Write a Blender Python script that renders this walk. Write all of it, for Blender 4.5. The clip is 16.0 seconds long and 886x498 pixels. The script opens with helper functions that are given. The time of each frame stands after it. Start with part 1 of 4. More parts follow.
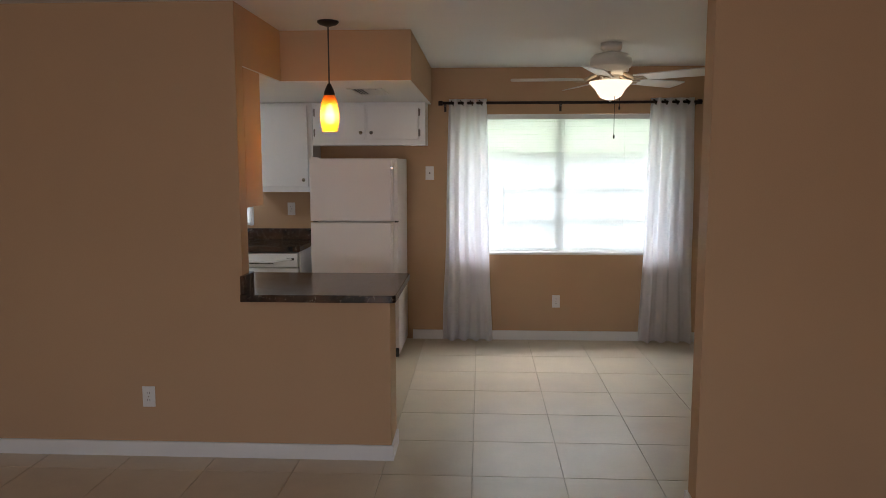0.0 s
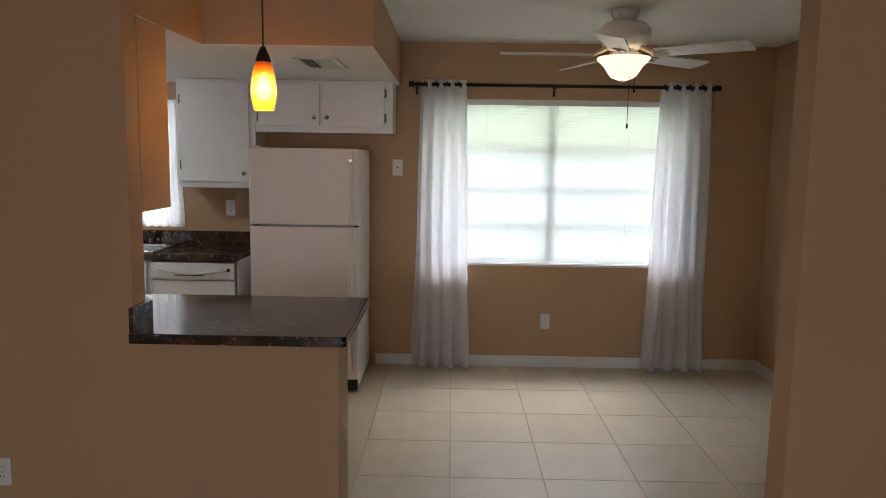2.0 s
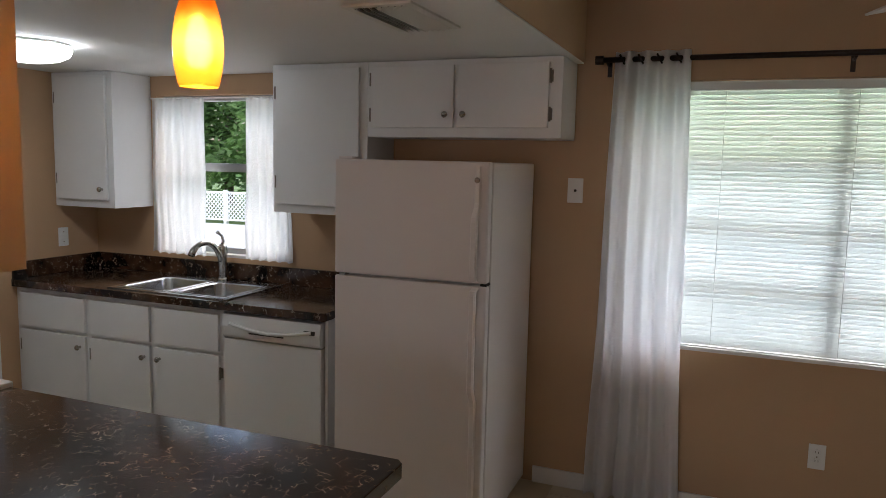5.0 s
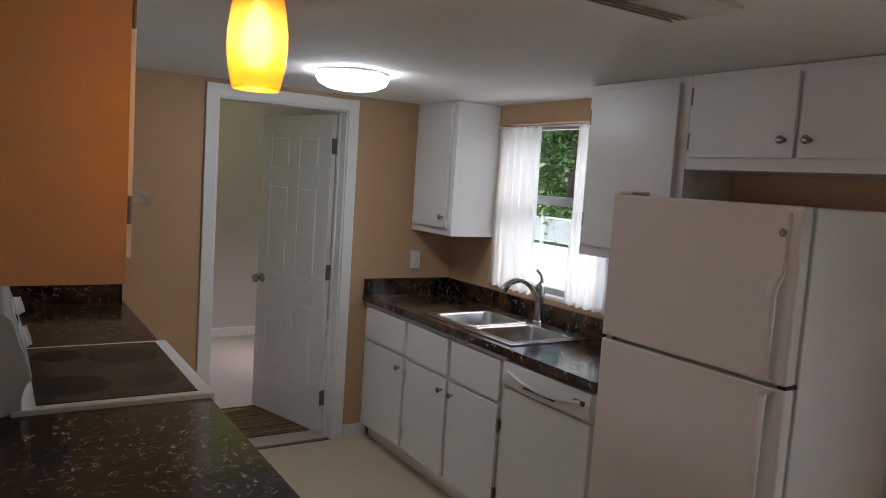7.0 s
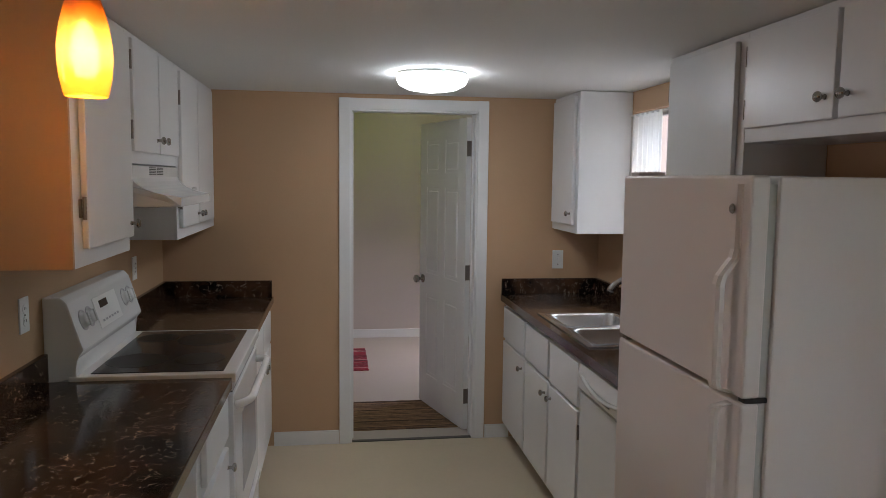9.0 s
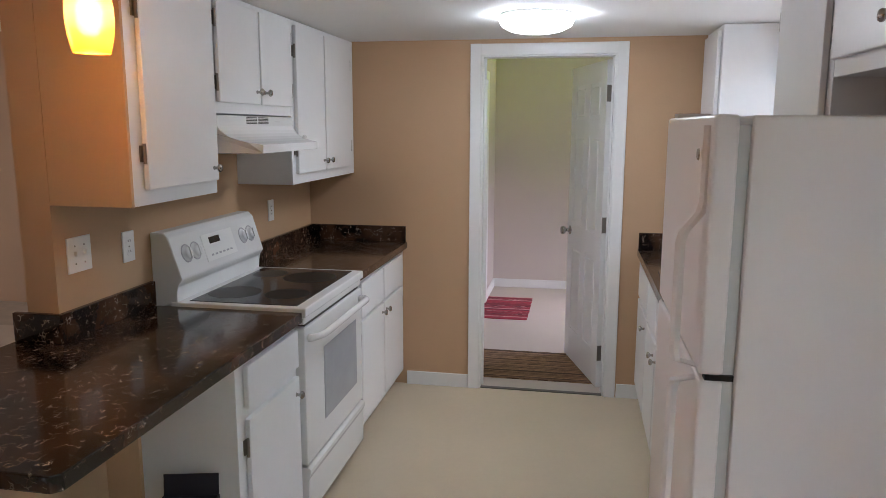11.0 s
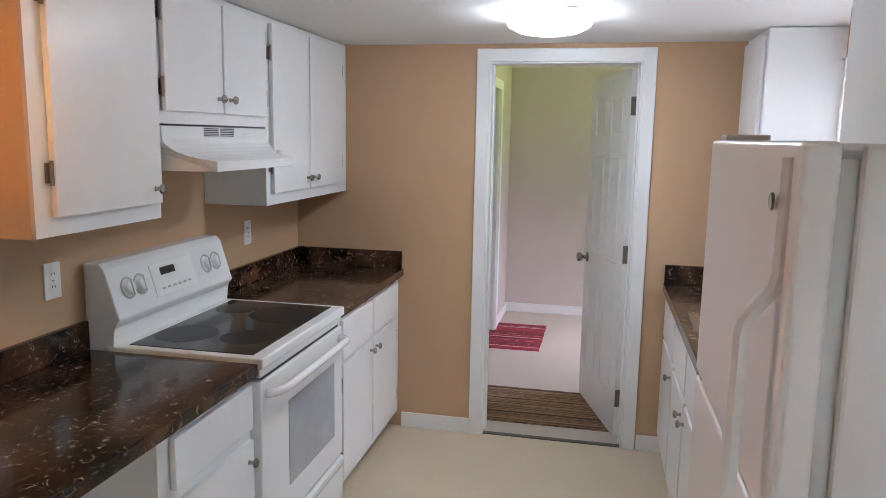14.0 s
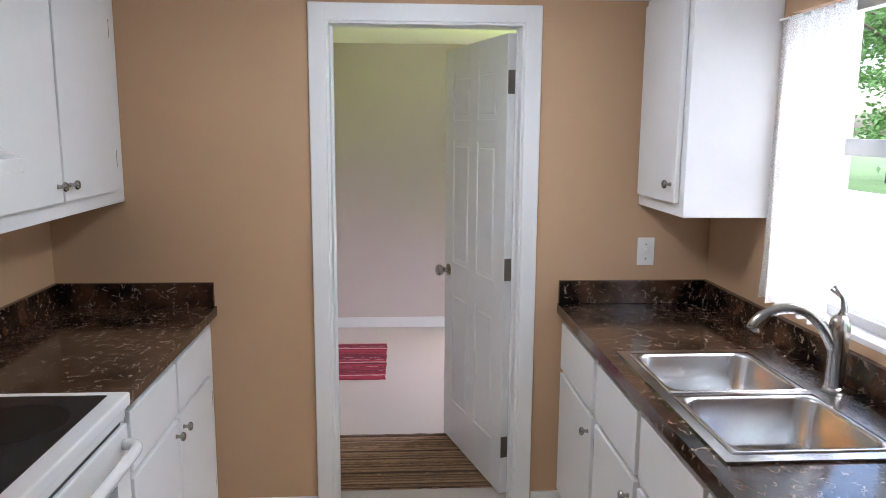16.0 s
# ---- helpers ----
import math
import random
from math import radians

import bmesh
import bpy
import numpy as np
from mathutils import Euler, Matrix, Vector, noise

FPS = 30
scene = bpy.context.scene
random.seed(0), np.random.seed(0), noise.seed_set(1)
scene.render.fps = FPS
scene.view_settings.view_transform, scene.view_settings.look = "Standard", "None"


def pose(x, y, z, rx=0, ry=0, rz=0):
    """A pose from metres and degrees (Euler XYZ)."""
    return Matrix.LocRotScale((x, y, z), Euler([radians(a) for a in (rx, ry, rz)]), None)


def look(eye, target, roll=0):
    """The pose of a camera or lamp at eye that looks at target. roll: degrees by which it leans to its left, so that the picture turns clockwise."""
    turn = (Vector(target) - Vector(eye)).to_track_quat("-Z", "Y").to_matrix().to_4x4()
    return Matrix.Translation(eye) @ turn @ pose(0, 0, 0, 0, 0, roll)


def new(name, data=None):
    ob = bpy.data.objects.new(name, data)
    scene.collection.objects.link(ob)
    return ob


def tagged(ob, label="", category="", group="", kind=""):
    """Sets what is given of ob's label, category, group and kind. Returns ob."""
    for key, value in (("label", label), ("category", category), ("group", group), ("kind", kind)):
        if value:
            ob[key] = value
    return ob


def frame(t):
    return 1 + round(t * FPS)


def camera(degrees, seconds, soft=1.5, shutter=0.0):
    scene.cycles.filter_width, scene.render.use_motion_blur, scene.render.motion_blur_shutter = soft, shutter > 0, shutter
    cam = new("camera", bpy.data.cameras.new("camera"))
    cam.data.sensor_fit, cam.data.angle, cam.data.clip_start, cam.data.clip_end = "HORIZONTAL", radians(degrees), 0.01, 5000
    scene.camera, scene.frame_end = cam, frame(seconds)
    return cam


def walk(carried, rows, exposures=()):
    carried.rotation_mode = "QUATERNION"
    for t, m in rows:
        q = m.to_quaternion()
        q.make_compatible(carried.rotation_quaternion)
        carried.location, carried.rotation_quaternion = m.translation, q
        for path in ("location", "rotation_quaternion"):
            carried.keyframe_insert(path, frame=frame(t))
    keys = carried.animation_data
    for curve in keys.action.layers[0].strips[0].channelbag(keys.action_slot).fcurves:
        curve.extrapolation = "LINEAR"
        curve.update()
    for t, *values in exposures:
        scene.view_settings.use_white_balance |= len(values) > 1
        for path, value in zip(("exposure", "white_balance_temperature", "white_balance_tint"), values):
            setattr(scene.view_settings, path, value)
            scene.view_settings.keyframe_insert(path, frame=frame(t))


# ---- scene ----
cam = camera(62.8, 16.0, soft=0.7)
PATH = [
    (0, (1.022, 0.94, 1.61), (0.917, 2.923, 1.372), -0.1),
    (0.5, (1.039, 1.187, 1.596), (0.954, 3.176, 1.401), 1.6),
    (1, (1.007, 1.43, 1.594), (0.913, 3.412, 1.342), 1.1),
    (1.5, (0.967, 1.675, 1.609), (0.974, 3.654, 1.319), 0.0),
    (2, (0.962, 1.986, 1.6), (0.943, 3.97, 1.347), 0.9),
    (2.5, (0.971, 2.341, 1.591), (0.888, 4.321, 1.326), 1.5),
    (3, (0.966, 2.667, 1.61), (0.951, 4.654, 1.387), 0.8),
    (5.5, (1.329, 4.192, 1.632), (0.361, 5.929, 1.42), 1.2),
    (6, (1.353, 4.456, 1.635), (0.149, 6.045, 1.472), 0.7),
    (6.5, (1.401, 4.681, 1.698), (-0.095, 5.994, 1.501), -0.5),
    (7, (1.502, 4.847, 1.643), (-0.183, 5.909, 1.458), 3.8),
    (7.5, (1.57, 5.119, 1.618), (-0.2, 6.04, 1.476), 1.2),
    (8, (1.626, 5.345, 1.644), (-0.246, 6.04, 1.525), -1.5),
    (8.5, (1.744, 5.578, 1.642), (-0.196, 6.026, 1.45), 1.2),
    (9, (1.826, 5.814, 1.624), (-0.143, 6.105, 1.431), 0.7),
    (9.5, (1.832, 6.04, 1.612), (-0.152, 6.081, 1.357), -0.2),
    (12, (1.73, 6.624, 1.621), (-0.202, 6.226, 1.294), 0.6),
    (12.5, (1.692, 6.676, 1.623), (-0.24, 6.302, 1.269), 0.3),
    (13, (1.58, 6.615, 1.615), (-0.329, 6.158, 1.235), 0.5),
    (13.5, (1.463, 6.562, 1.673), (-0.454, 6.065, 1.395), 0.4),
    (14, (1.282, 6.479, 1.637), (-0.651, 6.067, 1.332), 1.0),
    (14.5, (1.06, 6.453, 1.643), (-0.883, 6.071, 1.359), 0.2),
    (15, (0.832, 6.346, 1.628), (-1.119, 6.071, 1.285), 1.3),
    (15.5, (0.609, 6.223, 1.633), (-1.362, 6.225, 1.294), 0.1),
    (16, (0.347, 6.171, 1.62), (-1.623, 6.294, 1.294), 0.4),
]
EXPOSURES = [(0.0, 2.4, 6200, 10), (3.2, 2.1, 6200, 10), (5.3, 1.8, 6200, 10), (8.0, 1.9, 6100, 11), (9.7, 2.2, 6000, 11), (11.8, 3.0, 5800, 13), (16.0, 3.05, 5750, 12)]
walk(cam, [(t, look(eye, target, roll)) for t, eye, target, roll in PATH], EXPOSURES)

# ---- light and exposure ----
world = bpy.data.worlds.new("overcast_sky")
scene.world = world
world.use_nodes = True
wn = world.node_tree.nodes
sky = wn.new("ShaderNodeTexSky")
sky.sky_type = "NISHITA"
sky.sun_disc = False
sky.sun_elevation, sky.sun_rotation = radians(55), radians(20)
sky.air_density, sky.dust_density = 1.0, 4.0
world.node_tree.links.new(sky.outputs[0], wn["Background"].inputs[0])
wn["Background"].inputs[1].default_value = 0.15


def lamp(name, kind, m, power, colour, size=None, size_y=None):
    data = bpy.data.lights.new(name, kind)
    data.energy, data.color = power, colour
    if kind == "AREA":
        data.shape, data.size, data.size_y = "RECTANGLE", size, size_y
    elif kind == "SUN":
        data.angle = radians(size)
    else:
        data.shadow_soft_size = size
    ob = new(name, data)
    ob.matrix_world = m
    return ob


DAY = (0.80, 0.90, 1.0)
lamp("sun", "SUN", look((4, -8, 14), (0, 6, 0)), 1.4, (1, 0.97, 0.92), 20)
lamp("daylight_dining", "AREA", pose(1.75, 7.66, 1.17, 90, 0, 180), 5.8, DAY, 1.9, 0.8)
lamp("daylight_dining_trees", "AREA", pose(1.75, 7.66, 1.80, 90, 0, 180), 1.7, (0.70, 0.95, 0.60), 1.9, 0.44)
# through the back room window: skylight falls downwards, light off the lawn goes upwards
lamp("daylight_back_room", "AREA", pose(-4.3, 8.02, 1.25, 56, 0, 180), 1.3, (0.92, 0.78, 1.0), 0.8, 0.6).data.spread = radians(92)
lamp("lawn_light_back_room", "AREA", pose(-4.3, 8.02, 1.35, 124, 0, 180), 1.6, (0.42, 0.54, 0.002), 0.8, 0.6).data.spread = radians(85)
# added fill light in an unseen opening behind the camera
lamp("living_fill", "AREA", pose(0.2, -2.66, 1.4, 90, 0, 0), 9.0, (1.0, 0.95, 0.99), 1.8, 1.2)
lamp("pendant_bulb", "POINT", pose(0.12, 5.275, 1.775), 0.50, (1.0, 0.42, 0.09), 0.03)
lamp("fan_bulb", "POINT", pose(1.925, 6.2, 2.19), 0.6, (1.0, 0.74, 0.45), 0.05)


# ---- materials ----
def mat(name, colour, rough=0.5, metal=0.0, var=0.06, scale=3.0, fine=80.0, bump=0.02, spec=0.5, island=0.0, trans=0.0):
    """A painted, stony or metal surface with broad stains and fine grain."""
    m = bpy.data.materials.new(name)
    m.use_nodes = True
    n, l = m.node_tree.nodes, m.node_tree.links
    b = n["Principled BSDF"]
    tc = n.new("ShaderNodeTexCoord")
    broad, grain = n.new("ShaderNodeTexNoise"), n.new("ShaderNodeTexNoise")
    broad.inputs["Scale"].default_value, grain.inputs["Scale"].default_value = scale, fine
    broad.inputs["Detail"].default_value, grain.inputs["Detail"].default_value = 4, 3
    geo = n.new("ShaderNodeNewGeometry")
    for t in (broad, grain):
        l.new(geo.outputs["Position"], t.inputs["Vector"])
    add = n.new("ShaderNodeMath")
    add.operation = "MULTIPLY_ADD"
    l.new(grain.outputs[0], add.inputs[0])
    add.inputs[1].default_value = 0.35
    l.new(broad.outputs[0], add.inputs[2])
    src = add.outputs[0]
    if island:
        oi, ad = n.new("ShaderNodeObjectInfo"), n.new("ShaderNodeMath")
        ad.operation = "MULTIPLY_ADD"
        l.new(oi.outputs["Random"], ad.inputs[0])
        ad.inputs[1].default_value = island
        l.new(src, ad.inputs[2])
        src = ad.outputs[0]
    ramp = n.new("ShaderNodeMapRange")
    ramp.inputs["From Min"].default_value, ramp.inputs["From Max"].default_value = 0.3, 1.05
    ramp.inputs["To Min"].default_value, ramp.inputs["To Max"].default_value = 1 - var, 1 + var
    l.new(src, ramp.inputs["Value"])
    mul = n.new("ShaderNodeVectorMath")
    mul.operation = "SCALE"
    mul.inputs[0].default_value = colour
    l.new(ramp.outputs[0], mul.inputs["Scale"])
    l.new(mul.outputs[0], b.inputs["Base Color"])
    rr = n.new("ShaderNodeMapRange")
    rr.inputs["To Min"].default_value, rr.inputs["To Max"].default_value = max(0.02, rough - 0.06), min(1, rough + 0.06)
    l.new(broad.outputs[0], rr.inputs["Value"])
    l.new(rr.outputs[0], b.inputs["Roughness"])
    b.inputs["Metallic"].default_value = metal
    b.inputs["Specular IOR Level"].default_value = spec
    if bump:
        bp = n.new("ShaderNodeBump")
        bp.inputs["Strength"].default_value, bp.inputs["Distance"].default_value = bump, 0.01
        l.new(grain.outputs[0], bp.inputs["Height"])
        l.new(bp.outputs[0], b.inputs["Normal"])
    if trans:
        tr, mx = n.new("ShaderNodeBsdfTranslucent"), n.new("ShaderNodeMixShader")
        l.new(mul.outputs[0], tr.inputs[0])
        mx.inputs[0].default_value = trans
        l.new(b.outputs[0], mx.inputs[1])
        l.new(tr.outputs[0], mx.inputs[2])
        l.new(mx.outputs[0], n["Material Output"].inputs[0])
    return m


def glow(name, colour, strength):
    m = bpy.data.materials.new(name)
    m.use_nodes = True
    b = m.node_tree.nodes["Principled BSDF"]
    b.inputs["Base Color"].default_value = (*colour, 1)
    b.inputs["Emission Color"].default_value = (*colour, 1)
    b.inputs["Emission Strength"].default_value = strength
    b.inputs["Roughness"].default_value = 0.25
    return m


def sheer(name, colour, clear, weave):
    """Thin curtain cloth: woven, letting light and some of the view through."""
    m = bpy.data.materials.new(name)
    m.use_nodes = True
    n, l = m.node_tree.nodes, m.node_tree.links
    geo, noi = n.new("ShaderNodeNewGeometry"), n.new("ShaderNodeTexNoise")
    noi.inputs["Scale"].default_value = weave
    l.new(geo.outputs["Position"], noi.inputs["Vector"])
    d, t, c = n.new("ShaderNodeBsdfDiffuse"), n.new("ShaderNodeBsdfTranslucent"), n.new("ShaderNodeBsdfTransparent")
    d.inputs[0].default_value = t.inputs[0].default_value = (*colour, 1)
    m1, m2 = n.new("ShaderNodeMixShader"), n.new("ShaderNodeMixShader")
    m1.inputs[0].default_value = 0.68
    l.new(d.outputs[0], m1.inputs[1]), l.new(t.outputs[0], m1.inputs[2])
    mr = n.new("ShaderNodeMapRange")
    mr.inputs["From Min"].default_value, mr.inputs["From Max"].default_value = 0.35, 0.65
    mr.inputs["To Min"].default_value, mr.inputs["To Max"].default_value = clear * 0.4, clear * 1.6
    l.new(noi.outputs[0], mr.inputs["Value"]), l.new(mr.outputs[0], m2.inputs[0])
    l.new(m1.outputs[0], m2.inputs[1]), l.new(c.outputs[0], m2.inputs[2])
    l.new(m2.outputs[0], n["Material Output"].inputs[0])
    return m


def stone_laminate(name):
    """Dark brown marble-look laminate: brown clouds, short pale veins and flecks."""
    m = mat(name, (0.030, 0.018, 0.013), 0.13, var=0.5, scale=9, fine=60, bump=0.004)
    n, l = m.node_tree.nodes, m.node_tree.links
    b = n["Principled BSDF"]
    geo = n.new("ShaderNodeNewGeometry")
    warp = n.new("ShaderNodeTexNoise")
    warp.inputs["Scale"].default_value, warp.inputs["Detail"].default_value = 14, 3
    l.new(geo.outputs["Position"], warp.inputs["Vector"])
    off = n.new("ShaderNodeVectorMath")
    off.operation = "MULTIPLY_ADD"
    l.new(warp.outputs["Color"], off.inputs[0])
    off.inputs[1].default_value = (0.07, 0.07, 0.07)
    l.new(geo.outputs["Position"], off.inputs[2])
    vor = n.new("ShaderNodeTexVoronoi")
    vor.feature = "DISTANCE_TO_EDGE"
    vor.inputs["Scale"].default_value = 50
    l.new(off.outputs[0], vor.inputs["Vector"])
    thin = n.new("ShaderNodeMapRange")
    thin.inputs["From Min"].default_value, thin.inputs["From Max"].default_value = 0.010, 0.060
    thin.inputs["To Min"].default_value, thin.inputs["To Max"].default_value = 1, 0
    l.new(vor.outputs["Distance"], thin.inputs["Value"])
    gap = n.new("ShaderNodeTexNoise")
    gap.inputs["Scale"].default_value, gap.inputs["Detail"].default_value = 38, 3
    l.new(geo.outputs["Position"], gap.inputs["Vector"])
    keep = n.new("ShaderNodeMapRange")
    keep.inputs["From Min"].default_value, keep.inputs["From Max"].default_value = 0.53, 0.60
    l.new(gap.outputs[0], keep.inputs["Value"])
    both = n.new("ShaderNodeMath")
    both.operation = "MULTIPLY"
    patch, sparse, gate = n.new("ShaderNodeTexNoise"), n.new("ShaderNodeMapRange"), n.new("ShaderNodeMath")
    patch.inputs["Scale"].default_value, patch.inputs["Detail"].default_value = 11, 2
    l.new(geo.outputs["Position"], patch.inputs["Vector"])
    sparse.inputs["From Min"].default_value, sparse.inputs["From Max"].default_value = 0.38, 0.58
    sparse.inputs["To Min"].default_value = 0.25
    l.new(patch.outputs[0], sparse.inputs["Value"])
    gate.operation = "MULTIPLY"
    l.new(keep.outputs[0], gate.inputs[0]), l.new(sparse.outputs[0], gate.inputs[1])
    l.new(thin.outputs[0], both.inputs[0]), l.new(gate.outputs[0], both.inputs[1])
    cloud = n.new("ShaderNodeTexNoise")
    cloud.inputs["Scale"].default_value, cloud.inputs["Detail"].default_value = 7, 6
    l.new(geo.outputs["Position"], cloud.inputs["Vector"])
    cr = n.new("ShaderNodeValToRGB")
    cr.color_ramp.elements[0].position, cr.color_ramp.elements[1].position = 0.38, 0.68
    cr.color_ramp.elements[0].color = (0.006, 0.004, 0.0034, 1)
    cr.color_ramp.elements[1].color = (0.095, 0.045, 0.024, 1)
    l.new(cloud.outputs[0], cr.inputs[0])
    mix = n.new("ShaderNodeMix")
    mix.data_type = "RGBA"
    l.new(both.outputs[0], mix.inputs[0]), l.new(cr.outputs[0], mix.inputs[6])
    mix.inputs[7].default_value = (0.46, 0.37, 0.28, 1)
    l.new(mix.outputs[2], b.inputs["Base Color"])
    return m


def stripes(name, colours, axis, width):
    m = bpy.data.materials.new(name)
    m.use_nodes = True
    n, l = m.node_tree.nodes, m.node_tree.links
    geo, sep = n.new("ShaderNodeNewGeometry"), n.new("ShaderNodeSeparateXYZ")
    l.new(geo.outputs["Position"], sep.inputs[0])
    vec = n.new("ShaderNodeTexNoise")
    vec.noise_dimensions = "1D"
    vec.inputs["Scale"].default_value, vec.inputs["Detail"].default_value = 1 / width, 1
    l.new(sep.outputs[axis], vec.inputs["W"])
    grain = n.new("ShaderNodeTexNoise")
    grain.inputs["Scale"].default_value = 25
    l.new(geo.outputs["Position"], grain.inputs["Vector"])
    ad = n.new("ShaderNodeMath")
    ad.operation = "MULTIPLY_ADD"
    l.new(grain.outputs[0], ad.inputs[0])
    ad.inputs[1].default_value = 0.12
    l.new(vec.outputs[0], ad.inputs[2])
    cr = n.new("ShaderNodeValToRGB")
    cr.color_ramp.interpolation = "CONSTANT"
    e = cr.color_ramp.elements
    spots = [0.0] + [0.46 + 0.20 * k / max(1, len(colours) - 2) for k in range(len(colours) - 1)]
    while len(e) < len(colours):
        e.new(0.5)
    for k, c in enumerate(colours):
        e[k].position, e[k].color = spots[k], (*c, 1)
    l.new(ad.outputs[0], cr.inputs[0])
    b = n["Principled BSDF"]
    l.new(cr.outputs[0], b.inputs["Base Color"])
    b.inputs["Roughness"].default_value = 0.9
    bp = n.new("ShaderNodeBump")
    bp.inputs["Strength"].default_value = 0.3
    fine = n.new("ShaderNodeTexNoise")
    fine.inputs["Scale"].default_value = 250
    l.new(geo.outputs["Position"], fine.inputs["Vector"])
    l.new(fine.outputs[0], bp.inputs["Height"]), l.new(bp.outputs[0], b.inputs["Normal"])
    return m


TAN = mat("tan_wall_paint", (0.53, 0.350, 0.208), 0.6, var=0.05, scale=1.3, fine=140, bump=0.06, spec=0.3)
LILAC = mat("pale_room_paint", (0.60, 0.53, 0.49), 0.7, var=0.04, scale=1.2, fine=140, bump=0.05, spec=0.3)
CEIL = mat("ceiling_paint", (0.80, 0.79, 0.76), 0.8, var=0.03, scale=1.5, fine=60, bump=0.10, spec=0.2)
TRIM = mat("white_gloss_trim", (0.80, 0.80, 0.79), 0.35, var=0.03, scale=4, fine=50, bump=0.02)
CAB = mat("white_cabinet_paint", (0.80, 0.80, 0.80), 0.33, var=0.03, scale=5, fine=45, bump=0.03)
INSIDE = mat("cabinet_shadow_line", (0.55, 0.54, 0.52), 0.6)
APPL = mat("white_appliance_enamel", (0.78, 0.722, 0.70), 0.35, var=0.015, scale=3, fine=160, bump=0.0)
STOVE = mat("white_stove_enamel", (0.80, 0.80, 0.79), 0.2, var=0.02, scale=3, fine=90, bump=0.0)
STONE = stone_laminate("dark_marble_laminate")
TILE = mat("cream_floor_tile", (0.66, 0.575, 0.455), 0.32, var=0.09, scale=5, fine=45, bump=0.015, island=0.25)
VINYL = mat("cream_sheet_vinyl", (0.60, 0.505, 0.365), 0.42, var=0.07, scale=2.2, fine=35, bump=0.02)
GROUT = mat("tan_grout", (0.58, 0.505, 0.40), 0.9, var=0.15, scale=9, fine=150, bump=0.1)
LINO = mat("pale_back_room_floor", (0.50, 0.44, 0.39), 0.4, var=0.06, scale=2.5, fine=60, bump=0.02)
NICKEL = mat("brushed_nickel", (0.40, 0.385, 0.36), 0.2, 1.0, var=0.06, fine=200, bump=0.02)
STEEL = mat("stainless_steel", (0.58, 0.585, 0.59), 0.22, 1.0, var=0.08, scale=12, fine=220, bump=0.03)
BRONZE = mat("dark_bronze", (0.035, 0.025, 0.02), 0.45, 0.6, var=0.2, fine=90)
HINGE = mat("aged_hinge_metal", (0.24, 0.215, 0.19), 0.45, 0.8, var=0.2, fine=90)
BLACK = mat("black_glass", (0.026, 0.025, 0.026), 0.12, var=0.1, bump=0.0)
RING = mat("burner_print", (0.010, 0.009, 0.008), 0.34, var=0.1, bump=0.0)
RUBBER = mat("dark_gasket", (0.03, 0.03, 0.03), 0.7)
OVENGLASS = mat("grey_oven_glass", (0.40, 0.41, 0.43), 0.12, var=0.15, scale=6, fine=300, bump=0.0)
PLATE = mat("white_plastic_plate", (0.80, 0.80, 0.78), 0.35, var=0.02, bump=0.0)
# near black: cord, jack, badge; in slots and gaps it paints their shade
SLOT = mat("dark_trim_slot_shade", (0.05, 0.045, 0.04), 0.7, bump=0.0)
VENT = mat("painted_vent_metal", (0.70, 0.68, 0.63), 0.45, var=0.06, bump=0.0)
BLIND = mat("white_blind_slat", (0.85, 0.86, 0.84), 0.5, var=0.03, bump=0.0, trans=0.45)
CLOTH = sheer("white_cotton_sheer", (0.93, 0.93, 0.95), 0.02, 220)
LACE = sheer("white_lace", (0.92, 0.94, 0.94), 0.32, 260)
ALU = mat("grey_window_aluminium", (0.42, 0.43, 0.43), 0.4, 0.7, var=0.1)
FANWHITE = mat("white_fan_enamel", (0.74, 0.70, 0.64), 0.35, var=0.04, bump=0.0)
LAMPDOME = glow("lit_opal_dome", (0.96, 0.99, 1.0), 4.7)
BOWL = glow("lit_alabaster_bowl", (1.0, 0.80, 0.55), 0.28)
REDRUG = stripes("red_striped_rug", [(0.16, 0.012, 0.025), (0.33, 0.02, 0.045), (0.10, 0.012, 0.022), (0.60, 0.28, 0.28)], 0, 0.045)
MAT = stripes("brown_striped_mat", [(0.05, 0.026, 0.014), (0.15, 0.085, 0.042), (0.30, 0.18, 0.095), (0.09, 0.048, 0.025)], 0, 0.03)
GREY = mat("grey_print", (0.42, 0.42, 0.43), 0.5)
# sunlit glare of the ground, put into a pale base colour
BRIGHT_GROUND = mat("sunlit_ground_pale", (0.72, 0.71, 0.68), 0.85, var=0.12, scale=1.0, fine=40, bump=0.2)
GRASS = mat("lawn", (0.09, 0.15, 0.04), 0.9, var=0.4, scale=0.6, fine=30, bump=0.3)
LEAF = mat("leaves", (0.085, 0.16, 0.04), 0.6, var=0.5, scale=2.0, fine=12, bump=0.0, island=0.2, trans=0.35)
BARK = mat("bark", (0.10, 0.075, 0.055), 0.9, var=0.4, scale=6, fine=30, bump=0.4)
FENCE = mat("white_vinyl", (0.78, 0.79, 0.78), 0.45, var=0.05)
CARTON = mat("dark_carton", (0.022, 0.018, 0.028), 0.5, var=0.2, bump=0.0)
LILACCARD = mat("purple_carton_label", (0.20, 0.12, 0.32), 0.5, var=0.2, bump=0.0)

GLASS = bpy.data.materials.new("window_glass")
GLASS.use_nodes = True
_b = GLASS.node_tree.nodes["Principled BSDF"]
_b.inputs["Transmission Weight"].default_value = 1.0
_b.inputs["Roughness"].default_value = 0.0
_b.inputs["IOR"].default_value = 1.02

